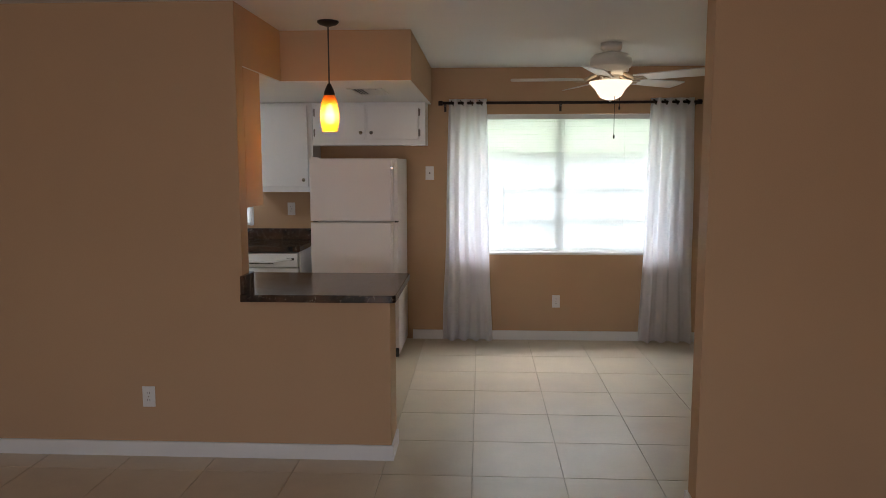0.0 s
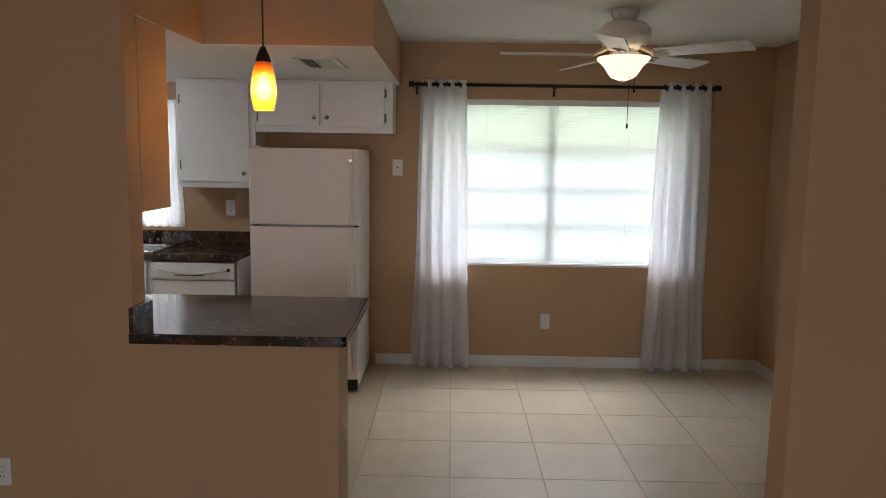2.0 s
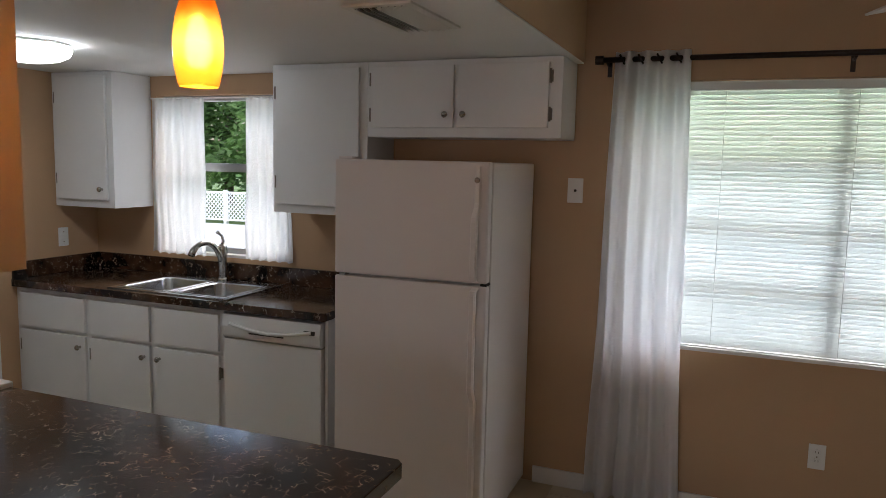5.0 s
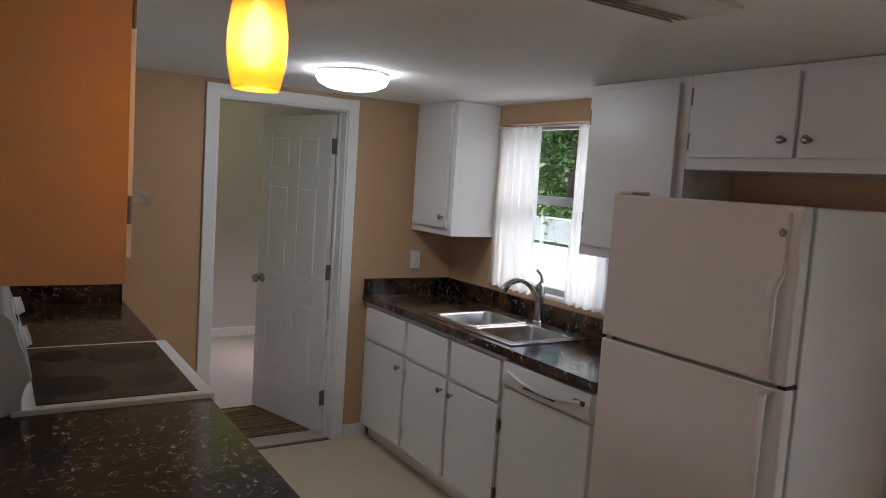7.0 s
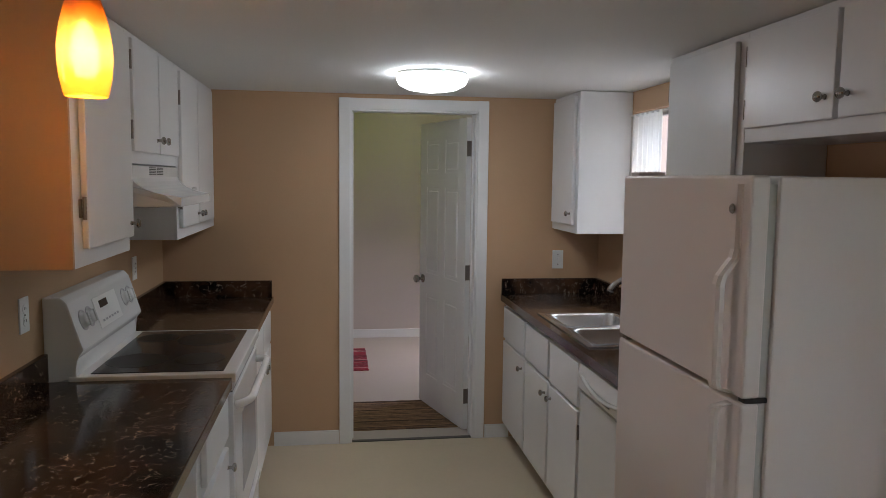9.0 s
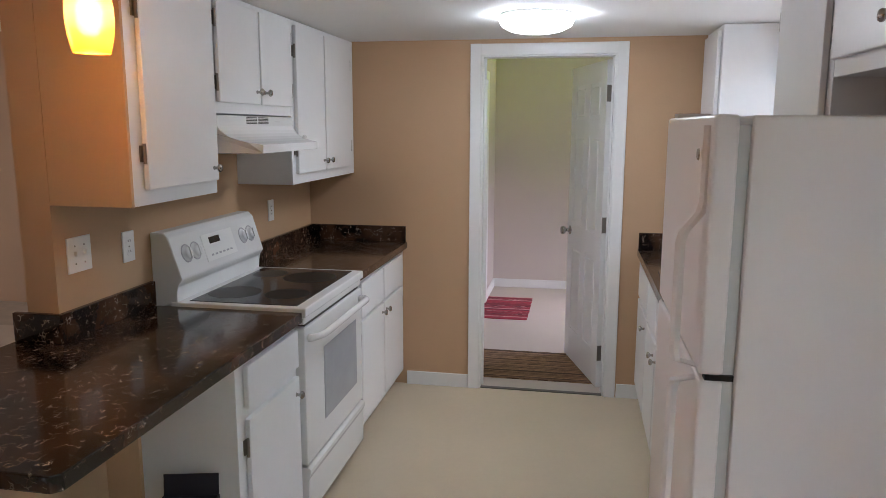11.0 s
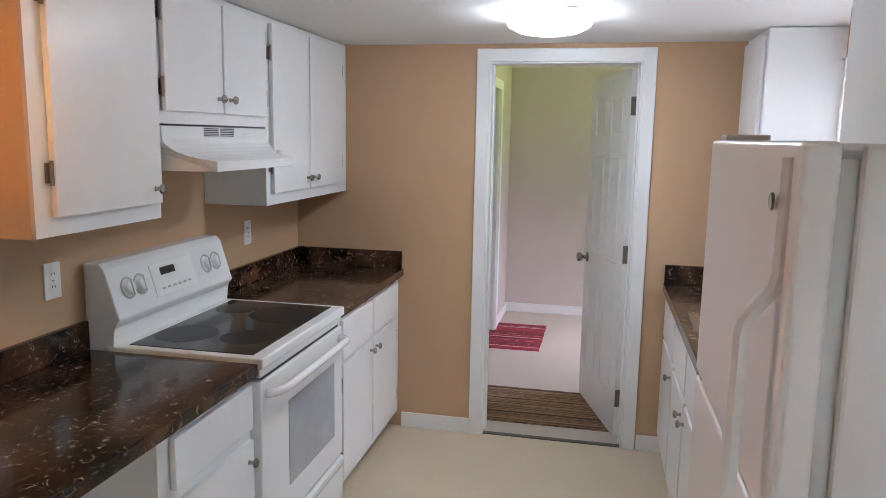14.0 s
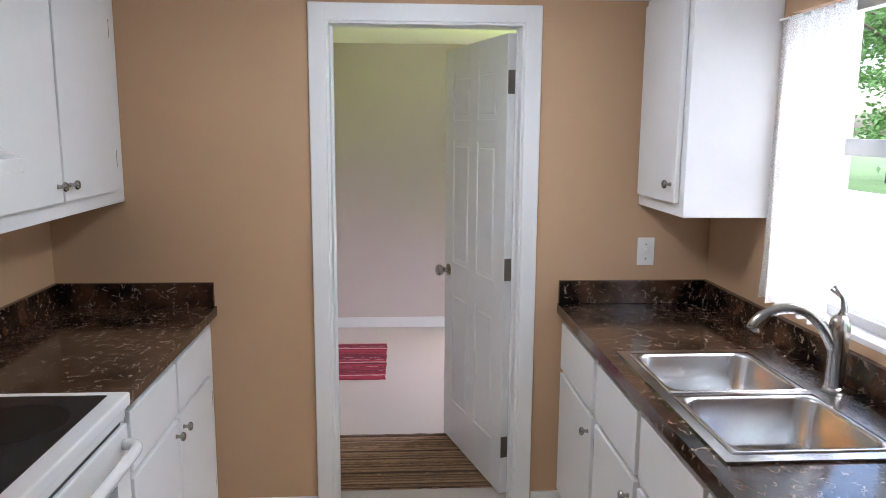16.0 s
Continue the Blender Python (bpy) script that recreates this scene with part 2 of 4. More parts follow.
# the amber pendant glass: paler belly, browner neck, streaked
AMBER = bpy.data.materials.new("lit_amber_glass")
AMBER.use_nodes = True
_n, _l = AMBER.node_tree.nodes, AMBER.node_tree.links
_g, _s, _r, _no = _n.new("ShaderNodeNewGeometry"), _n.new("ShaderNodeSeparateXYZ"), _n.new("ShaderNodeValToRGB"), _n.new("ShaderNodeTexNoise")
_m = _n.new("ShaderNodeMapRange")
_no.inputs["Scale"].default_value, _no.inputs["Detail"].default_value = 16, 5
_a = _n.new("ShaderNodeMath")
_a.operation = "MULTIPLY_ADD"
_l.new(_g.outputs["Position"], _s.inputs[0]), _l.new(_g.outputs["Position"], _no.inputs["Vector"])
_m.inputs["From Min"].default_value, _m.inputs["From Max"].default_value = 1.79, 2.02
_l.new(_s.outputs[2], _m.inputs["Value"])
_l.new(_no.outputs[0], _a.inputs[0])
_a.inputs[1].default_value = 0.22
_l.new(_m.outputs[0], _a.inputs[2])
_l.new(_a.outputs[0], _r.inputs[0])
_e = _r.color_ramp.elements
_e[0].position, _e[0].color = 0.08, (0.85, 0.26, 0.008, 1)
_e[1].position, _e[1].color = 1.05, (0.22, 0.03, 0.002, 1)
for _p, _c in ((0.33, (1.0, 0.52, 0.05, 1)), (0.52, (1.0, 0.68, 0.22, 1)), (0.68, (1.0, 0.56, 0.09, 1)), (0.88, (0.80, 0.20, 0.006, 1))):
    _x = _e.new(_p)
    _x.color = _c
_b = _n["Principled BSDF"]
_l.new(_r.outputs[0], _b.inputs["Base Color"]), _l.new(_r.outputs[0], _b.inputs["Emission Color"])
_b.inputs["Emission Strength"].default_value = 0.36
_b.inputs["Roughness"].default_value = 0.12
_rf, _mx = _n.new("ShaderNodeBsdfRefraction"), _n.new("ShaderNodeMixShader")
_rf.inputs["Color"].default_value = (1.0, 0.80, 0.36, 1)
_rf.inputs["Roughness"].default_value, _rf.inputs["IOR"].default_value = 0.45, 1.35
_mx.inputs[0].default_value = 0.4
_l.new(_b.outputs[0], _mx.inputs[1]), _l.new(_rf.outputs[0], _mx.inputs[2])
_l.new(_mx.outputs[0], _n["Material Output"].inputs[0])


# ---- building helpers ----
def link(name, bm, material, parent=None, label="", smooth=False):
    data = bpy.data.meshes.new(name)
    bmesh.ops.recalc_face_normals(bm, faces=bm.faces[:])
    bm.to_mesh(data)
    bm.free()
    data.materials.append(material)
    if smooth:
        data.shade_smooth()
    ob = new(name, data)
    ob.parent = parent
    if label:
        ob["label"] = label
    return ob


def part(name, bm, material, parent, label="", smooth=False):
    return link(name, bm, material, parent, label, smooth)


def thing(name, label, category, at=(0, 0, 0), group=""):
    ob = new(name)
    ob.empty_display_size = 0.1
    ob.matrix_world = Matrix.Translation(at)
    return tagged(ob, label, category, group)


def box(x0, x1, y0, y1, z0, z1, bevel=0.0, bm=None, seg=2):
    own = bmesh.new()
    bmesh.ops.create_cube(own, size=1)
    for v in own.verts:
        v.co = Vector(((x0 + x1) / 2 + v.co.x * abs(x1 - x0), (y0 + y1) / 2 + v.co.y * abs(y1 - y0), (z0 + z1) / 2 + v.co.z * abs(z1 - z0)))
    if bevel:
        bmesh.ops.bevel(own, geom=own.edges[:], offset=bevel, segments=seg, profile=0.6, affect="EDGES")
    if bm is None:
        return own
    join(bm, own)
    return bm


def join(bm, other):
    data = bpy.data.meshes.new("tmp")
    other.to_mesh(data)
    other.free()
    bm.from_mesh(data)
    bpy.data.meshes.remove(data)


def lathe(profile, at=(0, 0, 0), turn=None, steps=28):
    """A body of revolution round z from (radius, height) pairs."""
    bm = bmesh.new()
    rings = []
    for r, z in profile:
        if r < 1e-5:
            rings.append([bm.verts.new((0, 0, z))])
        else:
            rings.append([bm.verts.new((r * math.cos(2 * math.pi * k / steps), r * math.sin(2 * math.pi * k / steps), z)) for k in range(steps)])
    for a, b in zip(rings, rings[1:]):
        for k in range(steps):
            q = [a[k % len(a)], a[(k + 1) % len(a)], b[(k + 1) % len(b)], b[k % len(b)]]
            q = list(dict.fromkeys(q))
            if len(q) > 2:
                bm.faces.new(q)
    m = Matrix.Translation(at) @ (turn or Matrix())
    bmesh.ops.transform(bm, matrix=m, verts=bm.verts[:])
    return bm


def tube(points, radius, steps=12, bm=None):
    """A round bar along points; radius is one number or one for each point."""
    bm = bm or bmesh.new()
    pts = [Vector(p) for p in points]
    radii = radius if isinstance(radius, (list, tuple)) else [radius] * len(pts)
    rings = []
    side = None
    for k, p in enumerate(pts):
        d = (pts[min(k + 1, len(pts) - 1)] - pts[max(k - 1, 0)]).normalized()
        if side is None:
            side = d.orthogonal().normalized()
        side = (side - d * side.dot(d)).normalized()
        up = d.cross(side)
        rings.append([bm.verts.new(p + radii[k] * (math.cos(2 * math.pi * j / steps) * side + math.sin(2 * math.pi * j / steps) * up)) for j in range(steps)])
    for a, b in zip(rings, rings[1:]):
        for j in range(steps):
            bm.faces.new((a[j], a[(j + 1) % steps], b[(j + 1) % steps], b[j]))
    bm.faces.new(rings[0])
    bm.faces.new(rings[-1])
    return bm


def arc(p0, p1, p2, n=10):
    """Points of a smooth bend from p0 by p1 to p2."""
    p0, p1, p2 = Vector(p0), Vector(p1), Vector(p2)
    return [(1 - t) ** 2 * p0 + 2 * t * (1 - t) * p1 + t * t * p2 for t in (k / n for k in range(n + 1))]


def prism(outline, axis, a, b, bevel=0.0):
    """An outline of pairs, drawn out from a to b along axis 0 (pairs are y, z) or 1 (x, z) or 2 (x, y)."""
    bm = bmesh.new()

    def spot(u, v, w):
        return ((w, u, v), (u, w, v), (u, v, w))[axis]
    lo = [bm.verts.new(spot(u, v, a)) for u, v in outline]
    hi = [bm.verts.new(spot(u, v, b)) for u, v in outline]
    bm.faces.new(lo)
    bm.faces.new(hi[::-1])
    for k in range(len(lo)):
        j = (k + 1) % len(lo)
        bm.faces.new((lo[k], lo[j], hi[j], hi[k]))
    if bevel:
        bmesh.ops.bevel(bm, geom=bm.edges[:], offset=bevel, segments=2, profile=0.6, affect="EDGES")
    return bm


def pierced(xs, ys, holes, z0, z1):
    """A slab in x and y with the grid cells in holes left open."""
    bm = bmesh.new()
    grid = {}

    def at(i, j, z):
        if (i, j, z) not in grid:
            grid[i, j, z] = bm.verts.new((xs[i], ys[j], z))
        return grid[i, j, z]
    cells = {(i, j) for i in range(len(xs) - 1) for j in range(len(ys) - 1)} - set(holes)
    for i, j in cells:
        for z in (z0, z1):
            bm.faces.new((at(i, j, z), at(i + 1, j, z), at(i + 1, j + 1, z), at(i, j + 1, z)))
        for di, dj, e in ((-1, 0, ((i, j), (i, j + 1))), (1, 0, ((i + 1, j), (i + 1, j + 1))), (0, -1, ((i, j), (i + 1, j))), (0, 1, ((i, j + 1), (i + 1, j + 1)))):
            if (i + di, j + dj) not in cells:
                (a, b), (c, d) = e
                bm.faces.new((at(a, b, z0), at(c, d, z0), at(c, d, z1), at(a, b, z1)))
    return bm


def wall_x(name, x0, x1, y0, y1, z1, openings, material=None, z0=-0.05):
    """A wall along x with openings (x0, x1, z0, z1)."""
    xs = sorted({x0, x1, *(v for o in openings for v in o[:2])})
    zs = sorted({z0, z1, *(v for o in openings for v in o[2:])})
    holes = [(i, j) for i in range(len(xs) - 1) for j in range(len(zs) - 1) if any(o[0] <= xs[i] < o[1] and o[2] <= zs[j] < o[3] for o in openings)]
    bm = pierced(xs, zs, holes, 0, 1)
    for v in bm.verts:
        v.co = Vector((v.co.x, y0 + (y1 - y0) * v.co.z, v.co.y))
    return tagged(link(name, bm, material or TAN), kind="structure")


def wall_y(name, x0, x1, y0, y1, z1, openings, material=None, z0=-0.05):
    """A wall along y with openings (y0, y1, z0, z1)."""
    ob = wall_x(name, y0, y1, x0, x1, z1, openings, material, z0)
    for v in ob.data.vertices:
        v.co = Vector((v.co.y, v.co.x, v.co.z))
    ob.data.flip_normals()
    return ob


def slab(name, x0, x1, y0, y1, z0, z1, material, bevel=0.0):
    return tagged(link(name, box(x0, x1, y0, y1, z0, z1, bevel), material), kind="structure")


# ---- the setting ----
HIGH, LOW, NORTH, WEST, EAST = 2.43, 2.116, 7.45, -2.54, 3.33
DINING_WINDOW = (0.79, 2.71, 0.78, 2.03)
SINK_WINDOW = (-2.03, -1.07, 1.04, 2.0)
slab("floor", -4.12, 3.45, -2.72, 7.57, -0.12, -0.006, GROUT)
slab("floor_kitchen", WEST, 0.508, 4.951, NORTH, -0.008, 0.0005, VINYL)
slab("floor_back_room", -5.62, -2.574, 5.5, 8.1, -0.10, -0.001, LINO)
wall_x("wall_north", -2.66, 3.45, NORTH, 7.57, 2.6, [DINING_WINDOW, SINK_WINDOW])
wall_y("wall_door", -2.66, WEST, 4.70, NORTH, 2.6, [(5.890, 6.672, -0.05, 2.036)])
wall_x("wall_stove", -4.0, -0.25, 4.705, 4.82, 2.6, [])
wall_x("wall_half", -0.25, 0.54, 4.705, 4.95, 0.873, [])
wall_y("wall_half_return", -0.262, -0.246, 4.951, 5.075, 0.872, [])
wall_y("wall_east", EAST, 3.45, -2.6, NORTH, 2.6, [])
wall_x("wall_stub", 1.99, EAST, 4.10, 4.22, 2.6, [])
# unseen opening, added only to hold the fill light
wall_x("wall_south", -4.12, 3.45, -2.72, -2.6, 2.6, [(-0.7, 1.1, 0.8, 2.0)])
wall_y("wall_living_west", -4.12, -4.0, -2.6, 4.82, 2.6, [])
wall_x("wall_back_room_left", -5.5, -2.66, 5.53, 5.65, 2.6, [(-4.76, -4.0, -0.05, 2.03)], LILAC)
wall_x("wall_back_room_closet", -5.0, -3.7, 4.95, 5.0, 2.6, [], LILAC)
wall_y("wall_back_room_far", -5.62, -5.5, 5.53, 8.1, 2.6, [], LILAC)
wall_x("wall_back_room_right", -5.5, -2.66, 7.98, 8.1, 2.6, [(-4.72, -3.88, 0.85, 1.8)], LILAC)
slab("wall_closet_side_1", -5.0, -4.95, 5.0, 5.53, -0.05, 2.6, LILAC)
slab("wall_closet_side_2", -3.75, -3.7, 5.0, 5.53, -0.05, 2.6, LILAC)
slab("floor_closet", -5.0, -3.7, 4.95, 5.5, -0.1, -0.002, LINO)
slab("wall_back_room_near", -2.72, -2.66, 6.75, 8.0, 0, 2.6, LILAC)
slab("ceiling_high", -4.12, 3.45, -2.72, 7.57, HIGH, 2.55, CEIL)
slab("ceiling_back_room", -5.62, -2.66, 4.9, 8.1, 2.275, 2.55, CEIL)
tagged(link("ceiling_kitchen", prism([(WEST, 4.82), (-0.253, 4.82), (-0.253, 5.572), (0.575, 5.572), (0.575, NORTH), (WEST, NORTH)], 2, LOW, LOW + 0.006), CEIL), kind="structure")
tagged(link("soffit", prism([(WEST, 4.821), (-0.25, 4.821), (-0.25, 5.569), (0.578, 5.569), (0.578, NORTH), (WEST, NORTH)], 2, LOW + 0.005, HIGH), TAN), kind="structure")


def baseboard(x0, x1, y0, y1):
    h = 0.085
    bm = box(x0, x1, y0, y1, 0, h, 0.003)
    return tagged(link("baseboard", bm, TRIM), kind="structure")


baseboard(0.40, EAST - 0.014, NORTH - 0.014, NORTH)
baseboard(EAST - 0.014, EAST, 4.22, NORTH)
baseboard(EAST - 0.014, EAST, -2.6, 4.10)
baseboard(-4.0, 0.554, 4.691, 4.705)
baseboard(0.54, 0.554, 4.705, 4.95)
baseboard(1.976, EAST - 0.014, 4.086, 4.10)
baseboard(1.976, 1.99, 4.10, 4.22)
baseboard(1.976, EAST - 0.014, 4.22, 4.234)
baseboard(WEST, WEST + 0.014, 5.44, 5.829)
baseboard(WEST, WEST + 0.014, 6.735, 6.89)
baseboard(-5.5, -4.84, 5.65, 5.664)
baseboard(-3.92, -2.66, 5.65, 5.664)
baseboard(-5.5, -5.486, 5.664, 7.98)


def casing_y(name, x, out, y0, y1, top, wide=0.075):
    """Door trim on the face x of a wall along y: two legs and a head."""
    x1 = x + out * 0.018
    ob = tagged(link(name, box(min(x, x1), max(x, x1), y0 - wide, y0 + 0.004, 0, top + wide, 0.004), TRIM), kind="structure")
    part("casing_leg", box(min(x, x1), max(x, x1), y1 - 0.004, y1 + wide, 0, top + wide, 0.004), TRIM, ob)
    part("casing_head", box(min(x, x1) + 0.001, max(x, x1) - 0.001, y0, y1, top - 0.004, top + wide - 0.001, 0.003), TRIM, ob)
    return ob


door_trim = casing_y("trim", WEST, 1, 5.893, 6.667, 2.029, 0.062)
for nm, bm in (("jamb", box(-2.664, -2.538, 5.8895, 5.907, 0, 2.034, 0.002)), ("jamb", box(-2.664, -2.538, 6.654, 6.6725, 0, 2.034, 0.002)),
               ("head_jamb", box(-2.664, -2.538, 5.906, 6.655, 2.016, 2.0365, 0.002)), ("door_stop", box(-2.625, -2.612, 5.906, 5.918, 0, 2.017, 0.001)),
               ("door_stop", box(-2.625, -2.612, 6.644, 6.655, 0, 2.017, 0.001))):
    part(nm, bm, TRIM, door_trim)
threshold = tagged(link("threshold", box(-2.575, -2.542, 5.908, 6.653, -0.004, 0.005, 0.002), mat("grey_threshold_metal", (0.12, 0.11, 0.10), 0.5, 0.3)), kind="structure")

back_trim = tagged(link("trim", box(-4.84, -4.755, 5.649, 5.668, 0, 2.10, 0.004), TRIM), kind="structure")
part("casing_leg", box(-4.005, -3.92, 5.649, 5.668, 0, 2.10, 0.004), TRIM, back_trim)
part("casing_head", box(-4.756, -4.004, 5.649, 5.667, 2.025, 2.10, 0.003), TRIM, back_trim)
part("jamb", box(-4.765, -4.74, 5.53, 5.652, 0, 2.03, 0.002), TRIM, back_trim)
for z in (0.25, 1.05, 1.80):
    part("hinge", tube([(-4.735, 5.60, z - 0.05), (-4.735, 5.60, z + 0.05)], 0.012), HINGE, back_trim, "dark steel butt hinge")


# ---- windows ----
def window(name, o, rows, mullion, sash, bar_mat, glass_y=7.53):
    x0, x1, z0, z1 = o
    w = tagged(link(name, box(x0, x1, 7.452, 7.568, z0 - 0.001, z0 + 0.018, 0.003), TRIM), kind="structure")
    part("window_frame", box(x0, x0 + 0.03, glass_y - 0.02, glass_y + 0.02, z0 + 0.018, z1, 0.002), bar_mat, w)
    part("window_frame", box(x1 - 0.03, x1, glass_y - 0.02, glass_y + 0.02, z0 + 0.018, z1, 0.002), bar_mat, w)
    part("window_frame", box(x0 + 0.03, x1 - 0.03, glass_y - 0.02, glass_y + 0.02, z1 - 0.03, z1, 0.002), bar_mat, w)
    part("window_frame", box(x0 + 0.03, x1 - 0.03, glass_y - 0.02, glass_y + 0.02, z0 + 0.018, z0 + 0.05, 0.002), bar_mat, w)
    xs = [x0 + 0.03, x1 - 0.03]
    if mullion:
        part("mullion", box(mullion - 0.022, mullion + 0.022, glass_y - 0.022, glass_y + 0.022, z0 + 0.05, z1 - 0.03, 0.002), bar_mat, w)
        xs = [x0 + 0.03, mullion - 0.022, mullion + 0.022, x1 - 0.03]
    for a, b in zip(xs[::2], xs[1::2]):
        for r in rows:
            part("sash_bar", box(a, b, glass_y - 0.02, glass_y + 0.02, r - sash / 2, r + sash / 2, 0.002), bar_mat, w)
        edges = [z0 + 0.05, *rows, z1 - 0.03]
        for r, q in zip(edges, edges[1:]):
            p = part("pane", box(a, b, glass_y - 0.002, glass_y + 0.002, r + sash / 2 * (r in rows), q - sash / 2 * (q in rows)), GLASS, w, "clear window glass")
            p.visible_shadow = False
    return w


window("window_dining", DINING_WINDOW, [1.08, 1.36, 1.66], 1.715, 0.028, TRIM)
window("window_sink", SINK_WINDOW, [1.575], None, 0.05, ALU)


def blinds():
    x0, x1, z0, z1 = 0.80, 2.70, 0.79, 2.02
    b = thing("window_blind", "white horizontal mini blind lowered over the dining window", "blind", (1.75, 7.485, z0))
    part("headrail", box(x0, x1, 7.462, 7.500, z1 - 0.035, z1, 0.003), TRIM, b).matrix_parent_inverse = b.matrix_world.inverted()
    own = box(-(x1 - x0) / 2, (x1 - x0) / 2, -0.0125, 0.0125, -0.0005, 0.0005)
    data = bpy.data.meshes.new("slat")
    own.to_mesh(data)
    own.free()
    data.materials.append(BLIND)
    n = 52
    for k in range(n):
        ob = new("slat", data)
        ob.parent = b
        ob.location = (0, -0.002, 0.03 + k * (z1 - z0 - 0.075) / (n - 1))
        ob.rotation_euler = (radians(63), 0, 0)
    part("bottom_rail", box(x0, x1, 7.470, 7.496, z0 - 0.003, z0 + 0.014, 0.003), TRIM, b).matrix_parent_inverse = b.matrix_world.inverted()
    for x in (1.22, 1.75, 2.28):
        part("ladder_cord", tube([(x, 7.469, z0), (x, 7.469, z1 - 0.03)], 0.0012, 6), PLATE, b).matrix_parent_inverse = b.matrix_world.inverted()


blinds()


def drape(name, label, x0, x1, y, z0, z1, folds, depth, material, flare=0.0, seed=1, grommets=0, cat="curtain", lean=0.0):
    """A hanging cloth with soft folds that gather at the top and open towards the hem."""
    rnd = random.Random(seed)
    bm = bmesh.new()
    nx, nz = 110, 34
    ph = [rnd.uniform(0, 6.28) for _ in range(4)]
    rows = []
    for j in range(nz + 1):
        v = j / nz
        z = z0 + (z1 - z0) * v
        row = []
        for i in range(nx + 1):
            u = i / nx
            low = 1 - v
            amp = depth * (0.75 + 0.45 * low) * (1 + 0.25 * math.sin(5 * u + ph[0]))
            wob = 0.35 * low * math.sin(3.1 * u * 2 + ph[1] + 2 * v)
            yy = y + amp * math.sin(2 * math.pi * folds * u + wob * 1.4) + 0.25 * depth * math.sin(2 * math.pi * folds * 2.3 * u + ph[2] + 3 * v) * low
            c = (x0 + x1) / 2
            x = c + (u - 0.5) * (x1 - x0) * (1 + flare * low) + 0.008 * math.sin(9 * v + ph[3] + 4 * u) * low + lean * low
            row.append(bm.verts.new((x, yy, z + (0.006 * math.sin(2 * math.pi * folds * u) if j == 0 else 0))))
        rows.append(row)
    for a, b in zip(rows, rows[1:]):
        for i in range(nx):
            bm.faces.new((a[i], a[i + 1], b[i + 1], b[i]))
    ob = thing(name, label, cat, (0, 0, 0))
    cloth = part("cloth", bm, material, ob, "", True)
    s = cloth.modifiers.new("thickness", "SOLIDIFY")
    s.thickness = 0.0012
    for k in range(grommets):
        u = (k + 0.25) / grommets
        x = x0 + (x1 - x0) * u
        part("grommet", lathe([(0.016, -0.004), (0.026, -0.004), (0.027, 0), (0.026, 0.004), (0.016, 0.004), (0.016, -0.004)], (x + 0.01, y - 0.002, z1 - 0.035), Matrix.Rotation(radians(62), 4, "Y"), 18), BRONZE, ob, "dark metal grommet", True)
    return ob


drape("curtain", "white cotton grommet curtain hanging beside the fridge end of the window", 0.735, 1.065, 7.375, 0.012, 2.155, 4, 0.028, CLOTH, 0.32, 3, 4)
drape("curtain", "white cotton grommet curtain hanging near the dining room corner", 2.475, 2.845, 7.375, 0.012, 2.155, 4, 0.028, CLOTH, 0.25, 8, 4)
drape("lace_curtain", "sheer white lace curtain drawn aside at the sink window", -2.05, -1.66, 7.435, 1.045, 1.985, 6, 0.010, LACE, 0.05, 5)
drape("lace_curtain", "sheer white lace curtain hanging below the cabinet at the sink window", -1.36, -1.06, 7.435, 1.045, 1.985, 5, 0.010, LACE, 0.06, 11)
part_rod = thing("curtain_rod", "thin white curtain rod over the sink window", "curtain rod", (-1.55, 7.43, 1.985))
part("rod", tube([(-2.08, 7.435, 1.982), (-1.05, 7.435, 1.982)], 0.005, 8), TRIM, part_rod).matrix_parent_inverse = part_rod.matrix_world.inverted()

rod = thing("curtain_rod", "dark bronze curtain rod with end caps on wall brackets", "curtain rod", (0, 0, 0))
part("rod", tube([(0.665, 7.375, 2.12), (2.885, 7.375, 2.12)], 0.0125, 14), BRONZE, rod, "", True)
for x in (0.662, 2.888):
    part("end_cap", tube([(x - 0.018, 7.375, 2.12), (x + 0.018, 7.375, 2.12)], 0.021, 16), BRONZE, rod)
for x in (0.70, 1.71, 2.86):
    part("bracket", tube([(x, 7.449, 2.10), (x, 7.40, 2.10), (x, 7.375, 2.105)], 0.007, 8), BRONZE, rod)
    part("bracket_plate", box(x - 0.010, x + 0.010, 7.442, 7.4495, 2.05, 2.13, 0.002), BRONZE, rod)


# ---- cabinets ----
def knob(parent, x, y, z, face):
    t = Matrix.Rotation(radians(-90 * face), 4, "X")
    return part("knob", lathe([(0.0, 0.0), (0.008, 0.0), (0.006, 0.004), (0.0055, 0.013), (0.0145, 0.019), (0.0155, 0.024), (0.012, 0.029), (0.0, 0.031)], (x, y, z), t, 16), NICKEL, parent, "brushed nickel round knob", True)


